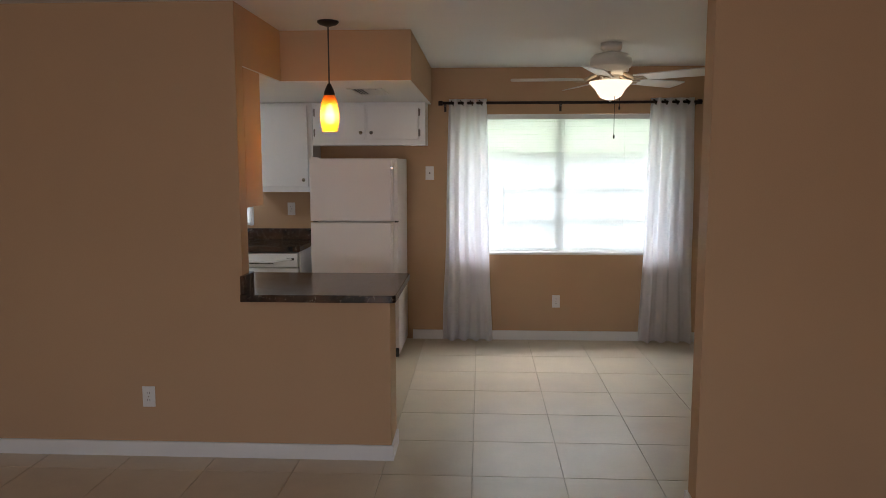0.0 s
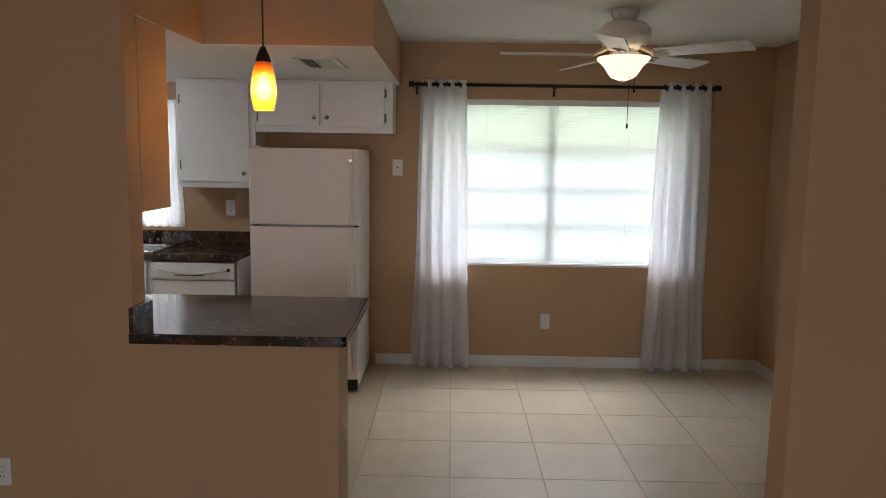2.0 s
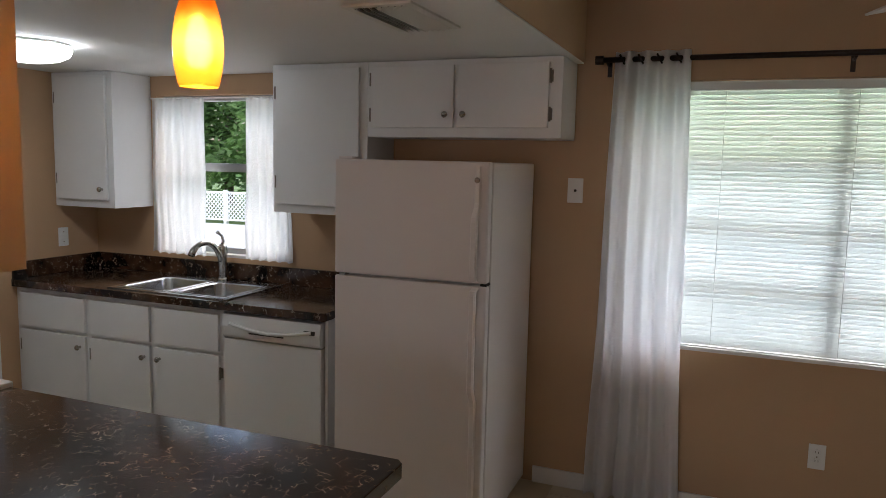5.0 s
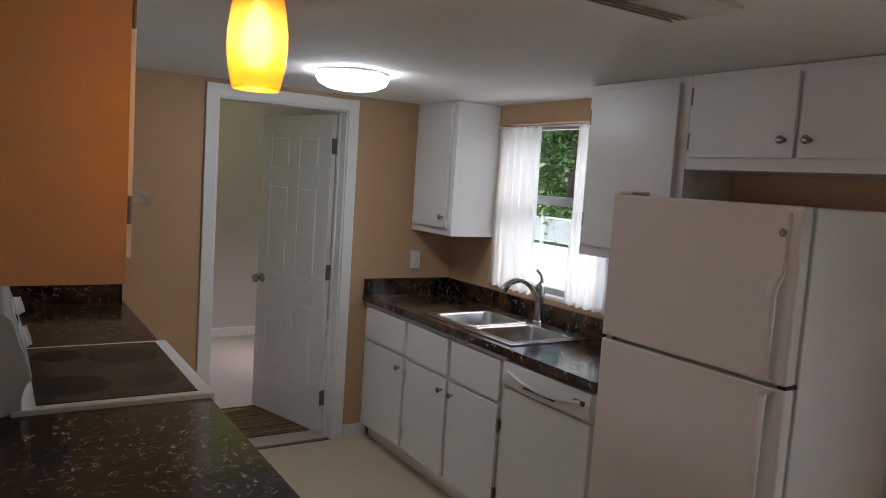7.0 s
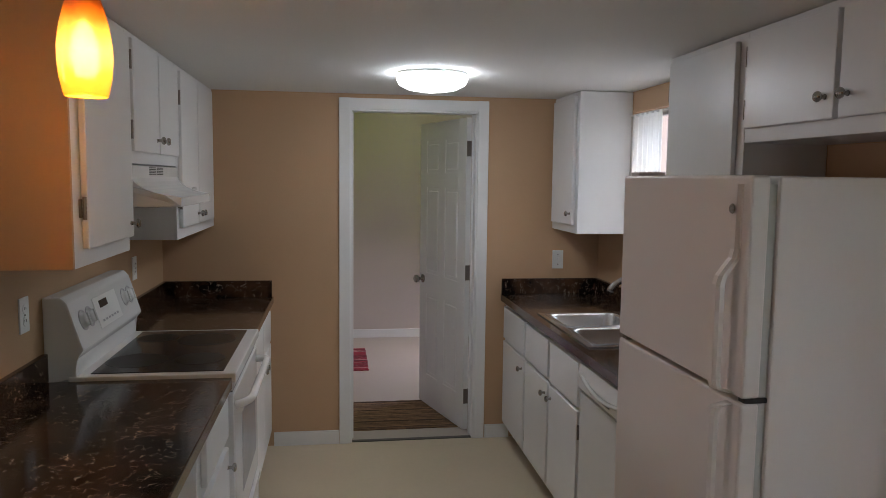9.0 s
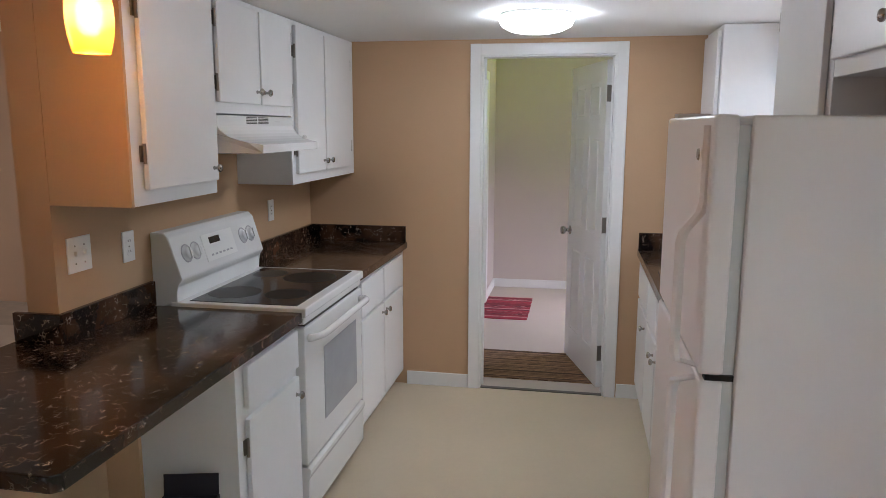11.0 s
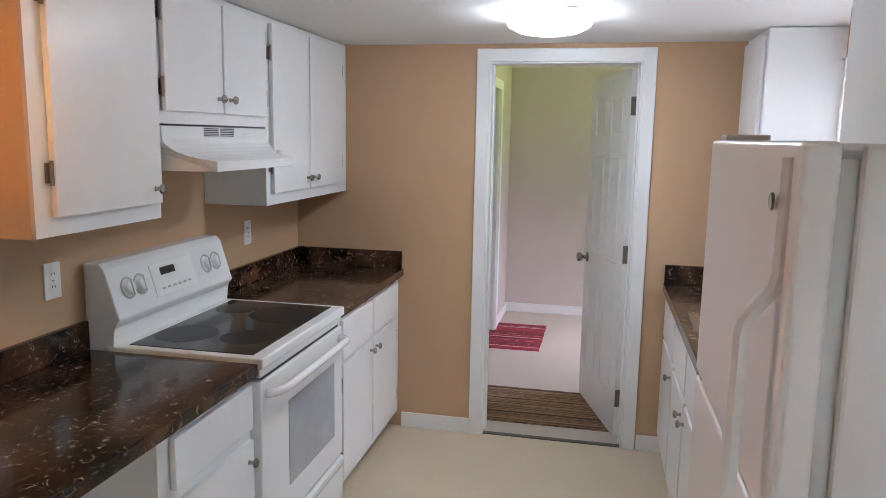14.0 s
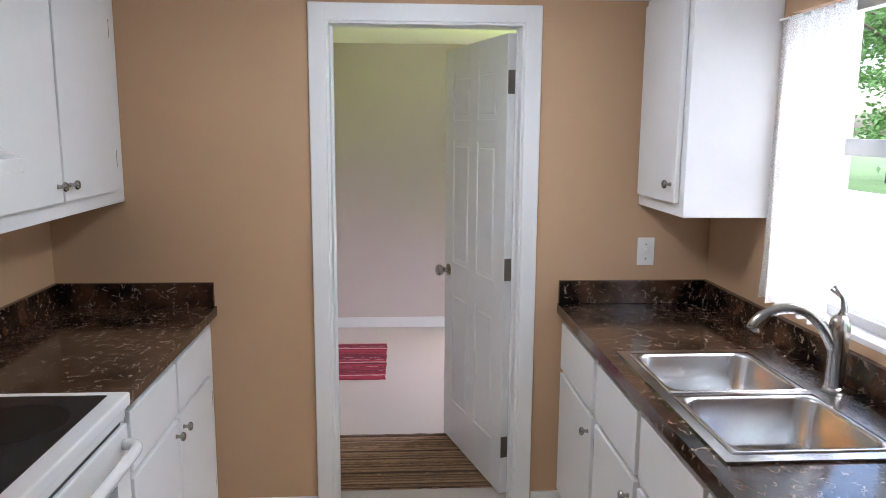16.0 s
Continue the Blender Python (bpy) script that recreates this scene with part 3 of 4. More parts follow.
def cabinet(name, label, x0, x1, back, front, z0, z1, face, doors, drawers=(), toe=False, group="", well=None):
    """A painted frame cabinet. doors: (x0, x1, z0, z1, hinge side -1 or 1, knob z); drawers: (x0, x1, z0, z1)."""
    c = thing(name, label, "cabinet", (0, 0, 0), group)
    lo, hi = min(back, front), max(back, front)
    body0 = z0 + (0.09 if toe else 0)
    if well:
        body = pierced([x0, well[0], well[1], x1], [lo, well[2], well[3], hi], [(1, 1)], body0, z1)
    else:
        body = box(x0, x1, lo, hi, body0, z1, 0.002)
    part("body", body, CAB, c)
    if toe:
        a, b = (lo, hi - 0.06) if face > 0 else (lo + 0.06, hi)
        part("toe_kick", box(x0 + 0.001, x1 - 0.001, a, b, 0, body0 + 0.001), CAB, c)
    t = 0.019
    for dx0, dx1, dz0, dz1, hs, kz in doors:
        ya, yb = (front + 0.002, front + 0.002 + t) if face > 0 else (front - 0.002 - t, front - 0.002)
        d = part("door", box(dx0, dx1, ya, yb, dz0, dz1, 0.004), CAB, c)
        kx = dx1 - 0.035 if hs < 0 else dx0 + 0.035
        knob(d, kx, front + face * (0.002 + t), kz, face)
        hx = dx0 - 0.006 if hs < 0 else dx1 + 0.006
        hh = dz1 - dz0
        for hz in (dz0 + 0.14 * hh + 0.02, dz1 - 0.14 * hh - 0.02):
            h = tube([(hx, front + face * 0.014, hz - 0.032), (hx, front + face * 0.014, hz + 0.032)], 0.0055, 8)
            box(hx - 0.010, hx + 0.010, front + (0.001 if face > 0 else -0.006), front + (0.006 if face > 0 else -0.001), hz - 0.026, hz + 0.026, 0.001, h)
            part("hinge", h, HINGE, d, "aged metal surface hinge")
    for dx0, dx1, dz0, dz1 in drawers:
        ya, yb = (front + 0.002, front + 0.002 + t) if face > 0 else (front - 0.002 - t, front - 0.002)
        part("drawer_front", box(dx0, dx1, ya, yb, dz0, dz1, 0.004), CAB, c)
    return c


UP = "wall cabinets"
F1 = 5.110
c1 = cabinet("wall_cabinet", "white one-door wall cabinet with tan painted end panel above the bar", -0.796, -0.262, 4.822, F1, 1.365, 2.113, 1, [(-0.776, -0.318, 1.415, 2.088, 1, 1.462)], group=UP)
part("end_panel", box(-0.262, -0.248, 4.823, F1, 1.365, 2.112, 0.001), TAN, c1, "tan painted end panel")
cabinet("wall_cabinet", "short white two-door wall cabinet over the range hood", -1.552, -0.798, 4.822, F1, 1.664, 2.113, 1, [(-1.176, -0.815, 1.706, 2.088, 1, 1.757), (-1.532, -1.190, 1.706, 2.088, -1, 1.757)], group=UP)
cabinet("wall_cabinet", "white two-door wall cabinet in the corner beside the range hood", -2.538, -1.554, 4.822, F1, 1.335, 2.113, 1, [(-1.980, -1.590, 1.385, 2.088, 1, 1.437), (-2.43, -1.994, 1.385, 2.088, -1, 1.437)], group=UP)
F2 = 7.145
cabinet("wall_cabinet", "narrow white wall cabinet with one door beside the sink window", -2.538, -2.072, 7.448, F2, 1.325, 2.113, -1, [(-2.50, -2.11, 1.37, 2.088, -1, 1.435)], group=UP)
cabinet("wall_cabinet", "white wall cabinet with one door between window and fridge", -0.975, -0.422, 7.448, F2, 1.355, 2.113, -1, [(-0.945, -0.462, 1.40, 2.088, -1, 1.46)], group=UP)
cabinet("wall_cabinet", "short white two-door wall cabinet above the refrigerator", -0.420, 0.545, 7.448, F2, 1.752, 2.113, -1, [(-0.395, 0.035, 1.797, 2.088, -1, 1.857), (0.055, 0.487, 1.797, 2.088, 1, 1.857)], group=UP)
BASE = "base cabinets"
F3, F4 = 5.415, 6.858
cabinet("base_cabinet", "white base cabinet with one drawer and door beside the range", -0.770, -0.268, 4.955, F3, 0, 0.872, 1, [(-0.752, -0.318, 0.13, 0.668, 1, 0.605)], [(-0.752, -0.318, 0.705, 0.85)], toe=True, group=BASE)
cabinet("base_cabinet", "white corner base cabinet with two drawers and two doors", -2.538, -1.548, 4.822, F3, 0, 0.872, 1, [(-2.005, -1.59, 0.13, 0.655, 1, 0.61), (-2.44, -2.02, 0.13, 0.655, -1, 0.61)], [(-2.005, -1.59, 0.672, 0.85), (-2.44, -2.02, 0.672, 0.85)], toe=True, group=BASE)
cabinet("base_cabinet", "white sink base cabinet with three doors and three false drawer fronts", -2.538, -1.075, 7.448, F4, 0, 0.872, -1,
        [(-2.495, -2.005, 0.12, 0.632, -1, 0.572), (-1.965, -1.548, 0.12, 0.632, -1, 0.572), (-1.515, -1.10, 0.12, 0.632, 1, 0.572)], [(-2.495, -2.005, 0.652, 0.845), (-1.965, -1.548, 0.652, 0.845), (-1.515, -1.10, 0.652, 0.845)], toe=True, group=BASE, well=(-1.846, -1.088, 6.886, 7.32))
part("filler_panel", box(-0.490, -0.474, F4, 7.44, 0, 0.872, 0.001), CAB, cabinet("cabinet_end", "white end panel between dishwasher and refrigerator", -0.4895, -0.4745, 7.44, F4 + 0.01, 0.0, 0.87, -1, []))


# ---- worktops ----
def worktop(name, label, bm, splashes):
    w = thing(name, label, "countertop", (0, 0, 0))
    part("worktop", bm, STONE, w)
    for s in splashes:
        part("backsplash", box(*s, 0.003), STONE, w)
    return w


bar = prism([(-0.768, 4.822), (-0.252, 4.822), (-0.252, 4.660), (0.560, 4.660), (0.575, 4.675), (0.575, 5.43), (0.557, 5.448), (-0.768, 5.448)], 2, 0.875, 0.915, 0.004)
worktop("bar_countertop", "dark brown marble laminate bar top on a tan half wall", bar, [(-0.768, -0.250, 4.8215, 4.842, 0.9155, 1.013), (-0.2495, -0.229, 4.663, 4.842, 0.9155, 1.013)])
worktop("countertop", "dark brown marble laminate corner countertop with backsplash", box(-2.538, -1.536, 4.822, 5.445, 0.875, 0.915, 0.004), [(-2.517, -1.536, 4.8215, 4.842, 0.9155, 1.013), (-2.538, -2.518, 4.822, 5.437, 0.9155, 1.012)])
SX0, SX1, SY0, SY1 = -1.842, -1.092, 6.89, 7.31
worktop("sink_countertop", "dark marble laminate sink countertop with backsplash", pierced([-2.538, SX0, SX1, -0.474], [6.825, SY0, SY1, 7.448], [(1, 1)], 0.875, 0.915), [(-2.517, -0.474, 7.427, 7.4485, 0.9155, 1.013), (-2.538, -2.518, 6.828, 7.448, 0.9155, 1.012)])


# ---- sink and faucet ----
def rounded(x0, x1, y0, y1, r, n=5):
    pts = []
    for cx, cy, a in ((x1 - r, y1 - r, 0), (x0 + r, y1 - r, 90), (x0 + r, y0 + r, 180), (x1 - r, y0 + r, 270)):
        pts += [(cx + r * math.cos(radians(a + 90 * k / n)), cy + r * math.sin(radians(a + 90 * k / n))) for k in range(n + 1)]
    return pts


def sink():
    s = thing("kitchen_sink", "stainless steel double bowl sink set in the dark countertop", "sink", (0, 0, 0))
    x0, x1, y0, y1 = SX0 - 0.02, SX1 + 0.02, SY0 - 0.02, SY1 + 0.065
    mid = (x0 + x1) / 2
    bowls = [(x0 + 0.04, mid - 0.018, y0 + 0.035, y1 - 0.095), (mid + 0.018, x1 - 0.04, y0 + 0.035, y1 - 0.095)]
    rim = pierced([x0, bowls[0][0], bowls[0][1], bowls[1][0], bowls[1][1], x1], [y0, bowls[0][2], bowls[0][3], y1], [(1, 1), (3, 1)], 0.9155, 0.921)
    part("rim", rim, STEEL, s)
    for k, (a, b, c, d) in enumerate(bowls):
        bm = bmesh.new()
        rings = []
        for inset, z, r in ((-0.004, 0.9215, 0.002), (-0.004, 0.924, 0.01), (0.008, 0.9235, 0.045), (0.012, 0.915, 0.05), (0.018, 0.80, 0.055), (0.035, 0.765, 0.06), (0.08, 0.755, 0.05), (0.125, 0.752, 0.03)):
            rings.append([bm.verts.new((u, v, z)) for u, v in rounded(a + inset, b - inset, c + inset, d - inset, r)])
        for p, q in zip(rings, rings[1:]):
            for j in range(len(p)):
                bm.faces.new((p[j], p[(j + 1) % len(p)], q[(j + 1) % len(p)], q[j]))
        bm.faces.new(rings[-1])
        bowl = part("bowl", bm, STEEL, s, "", True)
        part("drain", lathe([(0.0, 0.0), (0.02, 0.0), (0.03, 0.003), (0.042, 0.004), (0.044, 0.001)], ((a + b) / 2, (c + d) / 2, 0.7525)), NICKEL, bowl, "round strainer drain", True)
    f = thing("kitchen_faucet", "brushed nickel single-lever arched kitchen faucet", "faucet", (-1.475, 7.355, 0.92))
    inv = f.matrix_world.inverted()
    fx, fy = -1.475, 7.355
    ps = [part("base", lathe([(0, 0), (0.030, 0), (0.029, 0.008), (0.025, 0.016), (0.0, 0.016)], (fx, fy, 0.9212)), NICKEL, f, "", True),
          part("body", lathe([(0.024, 0.0), (0.024, 0.05), (0.026, 0.12), (0.028, 0.16), (0.025, 0.185), (0.014, 0.20), (0.0, 0.202)], (fx, fy, 0.936)), NICKEL, f, "", True)]
    spout = arc((fx, fy - 0.01, 1.035), (fx - 0.01, fy - 0.06, 1.175), (fx - 0.03, fy - 0.16, 1.145), 9) + arc((fx - 0.03, fy - 0.16, 1.145), (fx - 0.035, fy - 0.205, 1.13), (fx - 0.037, fy - 0.225, 1.085), 6)[1:]
    ps.append(part("spout", tube(spout, [0.017 - 0.0002 * k for k in range(len(spout) - 4)] + [0.0185] * 4, 14), NICKEL, f, "", True))
    ps.append(part("lever", tube([(fx, fy, 1.125), (fx - 0.004, fy + 0.012, 1.15), (fx - 0.012, fy + 0.01, 1.18), (fx - 0.03, fy - 0.012, 1.205)], [0.013, 0.010, 0.008, 0.010], 10), NICKEL, f, "", True))
    for p in ps:
        p.matrix_parent_inverse = inv


sink()


# ---- appliances ----
def fridge():
    f = thing("refrigerator", "white top-freezer refrigerator with pebbled doors beside the dining window", "refrigerator", (0, 0, 0))
    x0, x1, y0, y1, top = -0.352, 0.358, 6.708, 7.43, 1.640
    part("body", box(x0 + 0.003, x1 - 0.003, y0 + 0.068, y1, 0.03, top - 0.002, 0.008, None, 3), APPL, f)
    part("gasket", box(x0 + 0.012, x1 - 0.012, y0 + 0.044, y0 + 0.070, 0.10, top - 0.02), INSIDE, f, "pale grey door gasket")
    split = 1.134
    for nm, z0, z1 in (("freezer_door", split + 0.006, top), ("refrigerator_door", 0.10, split - 0.006)):
        d = part(nm, box(x0, x1, y0, y0 + 0.046, z0, z1, 0.010, None, 4), APPL, f, "", False)
        hx = x1 - 0.045
        up = nm == "freezer_door"
        if up:
            zs = [(z1 - 0.02, 0.004), (z0 + 0.335, 0.005), (z0 + 0.315, 0.010), (z0 + 0.275, 0.040), (z0 + 0.255, 0.045), (z0 + 0.035, 0.045), (z0 + 0.015, 0.040), (z0 + 0.006, 0.004)]
        else:
            zs = [(z1 - 0.006, 0.004), (z1 - 0.015, 0.040), (z1 - 0.035, 0.045), (z1 - 0.42, 0.045), (z1 - 0.44, 0.040), (z1 - 0.49, 0.010), (z1 - 0.51, 0.005), (z0 + 0.05, 0.004)]
        bm = bmesh.new()
        rings = []
        for z, out in zs:
            w, t = 0.014, 0.011
            rings.append([bm.verts.new((hx + a, y0 - out + b, z)) for a, b in ((-w, t), (-w, 0), (-w * 0.6, -t * 0.7), (w * 0.6, -t * 0.7), (w, 0), (w, t))])
        for p, q in zip(rings, rings[1:]):
            for j in range(6):
                bm.faces.new((p[j], p[(j + 1) % 6], q[(j + 1) % 6], q[j]))
        bm.faces.new(rings[0]), bm.faces.new(rings[-1])
        part("handle", bm, APPL, d, "white moulded grip handle")
        if up:
            part("badge", lathe([(0, 0.003), (0.010, 0.003), (0.012, 0.0)], (x1 - 0.045, y0 - 0.017, z1 - 0.075), Matrix.Rotation(radians(90), 4, "X"), 18), NICKEL, d, "small round metal badge")
    part("hinge_cap", box(x0 + 0.01, x0 + 0.075, y0 + 0.015, y0 + 0.10, top, top + 0.012, 0.004), APPL, f)
    part("hinge_cap", box(x0 + 0.02, x0 + 0.05, y0 + 0.005, y0 + 0.06, split - 0.005, split + 0.005), NICKEL, f)
    part("middle_hinge", box(x1 - 0.030, x1 - 0.004, y0 + 0.012, y0 + 0.066, split - 0.0055, split + 0.0055), RUBBER, f, "dark centre door spacer")
    part("base_grille", box(x0 + 0.01, x1 - 0.01, y0 + 0.05, y0 + 0.09, 0.012, 0.092, 0.004), RUBBER, f, "dark base grille")
    for x in (x0 + 0.05, x1 - 0.05):
        for y in (y0 + 0.12, y1 - 0.06):
            part("foot", tube([(x, y, 0.0), (x, y, 0.035)], 0.018), RUBBER, f)


fridge()


def dishwasher():
    d = thing("dishwasher", "white built-in dishwasher under the sink countertop", "dishwasher", (0, 0, 0))
    x0, x1 = -1.065, -0.495
    part("body", box(x0, x1, 6.88, 7.43, 0.02, 0.868), RUBBER, d)
    part("door", box(x0 + 0.003, x1 - 0.003, 6.835, 6.882, 0.12, 0.735, 0.006), STOVE, d)
    p = part("control_panel", prism([(6.882, 0.74), (6.838, 0.74), (6.826, 0.755), (6.822, 0.80), (6.832, 0.858), (6.882, 0.866)], 0, x0 + 0.003, x1 - 0.003, 0.003), STOVE, d)
    xs = [x0 + 0.05 + k * (x1 - x0 - 0.1) / 10 for k in range(11)]
    part("handle", tube([(x, 6.822 - 0.010 * math.sin(math.pi * k / 10), 0.815 - 0.028 * math.sin(math.pi * k / 10)) for k, x in enumerate(xs)], 0.009, 8), STOVE, p, "white bowed pocket handle", True)
    # slot not cut: a dark strip gives its inner shade
    part("vent_slot", box(-0.90, -0.70, 6.819, 6.826, 0.772, 0.778), SLOT, p)
    part("badge", box(-0.585, -0.525, 6.820, 6.830, 0.803, 0.822, 0.001), SLOT, p, "dark maker's plate")
    part("kick_plate", box(x0 + 0.005, x1 - 0.005, 6.90, 6.915, 0.01, 0.118, 0.002), STOVE, d)


dishwasher()


def stove():
    s = thing("kitchen_range", "white electric range with black glass cooktop between dark countertops", "stove", (0, 0, 0))
    x0, x1 = -1.530, -0.774
    part("body", box(x0, x1, 4.835, 5.405, 0.02, 0.895, 0.003), STOVE, s)
    part("cooktop_rim", box(x0 - 0.004, x1 + 0.004, 4.90, 5.462, 0.893, 0.930, 0.008, None, 3), STOVE, s, "white enamel cooktop rim")
    top = part("cooktop", box(x0 + 0.028, x1 - 0.028, 4.965, 5.415, 0.926, 0.9325, 0.002), BLACK, s, "black glass cooktop")
    for bx, by, r in ((-0.985, 5.30, 0.088), (-0.975, 5.075, 0.105), (-1.322, 5.27, 0.116), (-1.365, 5.06, 0.078)):
        part("burner", lathe([(0.0, 0.0003), (r - 0.004, 0.0003), (r, 0.0006), (r + 0.004, 0.0)], (bx, by, 0.9327), None, 40), RING, top, "faint grey printed burner ring")
    con = part("console", prism([(4.826, 0.90), (4.930, 0.925), (4.925, 0.985), (4.945, 1.005), (4.955, 1.02), (4.905, 1.185), (4.885, 1.205), (4.826, 1.205)], 0, x0, x1, 0.007), STOVE, s, "sloped white control console")
    nrm = Vector((0, 0.165, 0.05)).normalized()
    tilt = Matrix.Rotation(math.atan2(-0.165, 0.05), 4, "X")

    def onface(x, h):
        return Vector((x, 4.955 - 0.05 * h, 1.02 + 0.165 * h)) + nrm * 0.001
    for kx in (-0.862, -0.932, -1.365, -1.440):
        k = part("control_knob", lathe([(0.0, 0.018), (0.020, 0.018), (0.024, 0.012), (0.027, 0.002), (0.033, 0.001), (0.033, -0.001)], onface(kx, 0.55), tilt, 22), STOVE, con, "white round control knob", True)
        c = onface(kx, 0.55) + nrm * 0.019
        b = box(-0.004, 0.004, -0.022, 0.022, -0.004, 0.005, 0.002)
        bmesh.ops.transform(b, matrix=Matrix.Translation(c) @ tilt, verts=b.verts[:])
        part("grip", b, STOVE, con)
        part("dial_ring", lathe([(0.033, 0.0), (0.0335, 0.0016), (0.038, 0.0016), (0.0385, 0.0)], onface(kx, 0.55), tilt, 26), GREY, con, "grey printed dial ring")

    def pad(name, x, h, w, hh, material, label=""):
        b = box(-w / 2, w / 2, -hh / 2, hh / 2, -0.001, 0.0015)
        bmesh.ops.transform(b, matrix=Matrix.Translation(onface(x, h)) @ tilt, verts=b.verts[:])
        part(name, b, material, con, label)
    pad("touch_panel", -1.135, 0.52, 0.27, 0.115, PLATE)
    b = box(-0.045, 0.045, -0.014, 0.014, 0, 0.003)
    bmesh.ops.transform(b, matrix=Matrix.Translation(onface(-1.10, 0.68)) @ tilt, verts=b.verts[:])
    part("clock_display", b, BLACK, con, "small dark clock display")
    for k in range(6):
        b = box(-0.009, 0.009, -0.004, 0.004, 0, 0.0028)
        bmesh.ops.transform(b, matrix=Matrix.Translation(onface(-1.05 - 0.034 * k, 0.32)) @ tilt, verts=b.verts[:])
        part("button", b, GREY, con)
    part("trim_strip", box(x0 + 0.004, x1 - 0.004, 5.40, 5.448, 0.862, 0.889, 0.003), STOVE, s)
    # shade of the gap over the oven door, as a solid dark strip
    part("vent_gap_shade", box(x0 + 0.03, x1 - 0.03, 5.40, 5.443, 0.850, 0.862), SLOT, s)
    door = part("oven_door", box(x0 + 0.003, x1 - 0.003, 5.407, 5.452, 0.285, 0.848, 0.008, None, 3), STOVE, s)
    part("oven_window", box(x0 + 0.10, x1 - 0.21, 5.449, 5.4545, 0.40, 0.715, 0.002), OVENGLASS, door, "grey tinted oven window")
    hp = arc((x0 + 0.04, 5.45, 0.80), (x0 + 0.045, 5.505, 0.81), (x0 + 0.12, 5.507, 0.812), 5) + arc((x1 - 0.12, 5.507, 0.812), (x1 - 0.045, 5.505, 0.81), (x1 - 0.04, 5.45, 0.80), 5)
    part("handle", tube(hp, 0.015, 12), STOVE, door, "white bar handle", True)
    part("drawer", prism([(5.407, 0.06), (5.445, 0.06), (5.452, 0.075), (5.452, 0.225), (5.462, 0.25), (5.462, 0.268), (5.45, 0.277), (5.407, 0.277)], 0, x0 + 0.003, x1 - 0.003, 0.003), STOVE, s)
    for x in (x0 + 0.05, x1 - 0.05):
        for y in (4.88, 5.36):
            part("foot", tube([(x, y, 0), (x, y, 0.025)], 0.016), RUBBER, s)


stove()


def hood():
    h = thing("range_hood", "white range hood with curved sides under the short cabinet", "range hood", (0, 0, 0))
    x0, x1 = -1.550, -0.800
    side = [(4.823, 1.658), (5.118, 1.658), (5.118, 1.615)] + [(p.x, p.y) for p in arc((5.118, 1.615), (5.135, 1.565), (5.255, 1.548), 6)][1:] + [(5.268, 1.545), (5.268, 1.512), (4.823, 1.512)]
    shell = prism(side, 0, x0, x1, 0.002)
    for v in shell.verts:
        if v.co.y > 5.12:
            v.co.x += (0.075 if v.co.x < -1.2 else -0.075) * (v.co.y - 5.12) / 0.148
    body = part("shell", shell, STOVE, h)
    # hood slots are dark strips on the shell, coloured like their inner shade
    for k in range(2):
        for j in range(5):
            xx = -1.105 - 0.115 * k
            part("vent_slot", box(xx - 0.050, xx + 0.050, 5.1165, 5.1195, 1.625 + 0.0062 * j, 1.6285 + 0.0062 * j), SLOT, body)
    part("label_bar", box(-1.40, -1.34, 5.1165, 5.119, 1.634, 1.637), INSIDE, body)
    part("switch_knob", lathe([(0, 0.012), (0.008, 0.012), (0.012, 0.0)], (-1.49, 5.20, 1.562), None, 12), STOVE, h)
    part("grease_filter", box(-1.38, -0.90, 4.90, 5.18, 1.508, 1.513), STEEL, h)


hood()


# ---- lamps, fan, vent ----
def pendant():
    x, y = 0.12, 5.275
    p = thing("pendant_lamp", "lit amber glass pendant lamp on a black cord over the bar", "pendant lamp", (0, 0, 0))
    part("canopy", lathe([(0, 2.43), (0.062, 2.43), (0.064, 2.422), (0.05, 2.41), (0.018, 2.400), (0.0, 2.398)], (x, y, 0)), BRONZE, p, "dark bronze ceiling canopy", True)
    part("cord", tube([(x, y, 2.40), (x, y, 2.06)], 0.0045, 8), SLOT, p, "black cord")
    part("socket_cap", lathe([(0, 2.072), (0.010, 2.07), (0.016, 2.055), (0.026, 2.035), (0.033, 2.012), (0.034, 2.002), (0.0, 2.004)], (x, y, 0)), BRONZE, p, "", True)
    prof = [(r * 0.92, z) for r, z in ((0.033, 2.010), (0.043, 1.985), (0.054, 1.945), (0.061, 1.90), (0.0615, 1.87), (0.058, 1.835), (0.050, 1.800), (0.047, 1.792), (0.044, 1.793), (0.047, 1.80), (0.055, 1.835), (0.0585, 1.87), (0.058, 1.90), (0.051, 1.945), (0.040, 1.985), (0.030, 2.008))]
    sh = part("shade", lathe(prof, (x, y, 0), None, 36), AMBER, p, "streaked amber glass shade", True)
    sh.visible_shadow = True
    part("bulb", lathe([(0.0, 1.832), (0.018, 1.838), (0.029, 1.862), (0.027, 1.90), (0.016, 1.94), (0.0, 1.955)], (x, y, 0)), glow("lit_bulb", (1.0, 0.8, 0.5), 9.0), p, "glowing bulb", True)


pendant()

dome = thing("ceiling_lamp", "round white flush ceiling lamp, lit, on the kitchen ceiling", "ceiling lamp", (0, 0, 0))
part("base_ring", lathe([(0, 2.115), (0.165, 2.115), (0.167, 2.105), (0.161, 2.098), (0.0, 2.098)], (-1.62, 6.262, 0), None, 48), TRIM, dome, "thin white base ring", True)
part("diffuser", lathe([(0.166, 2.099), (0.168, 2.088), (0.155, 2.062), (0.115, 2.042), (0.06, 2.032), (0.0, 2.029)], (-1.62, 6.262, 0), None, 48), LAMPDOME, dome, "lit white opal diffuser", True)


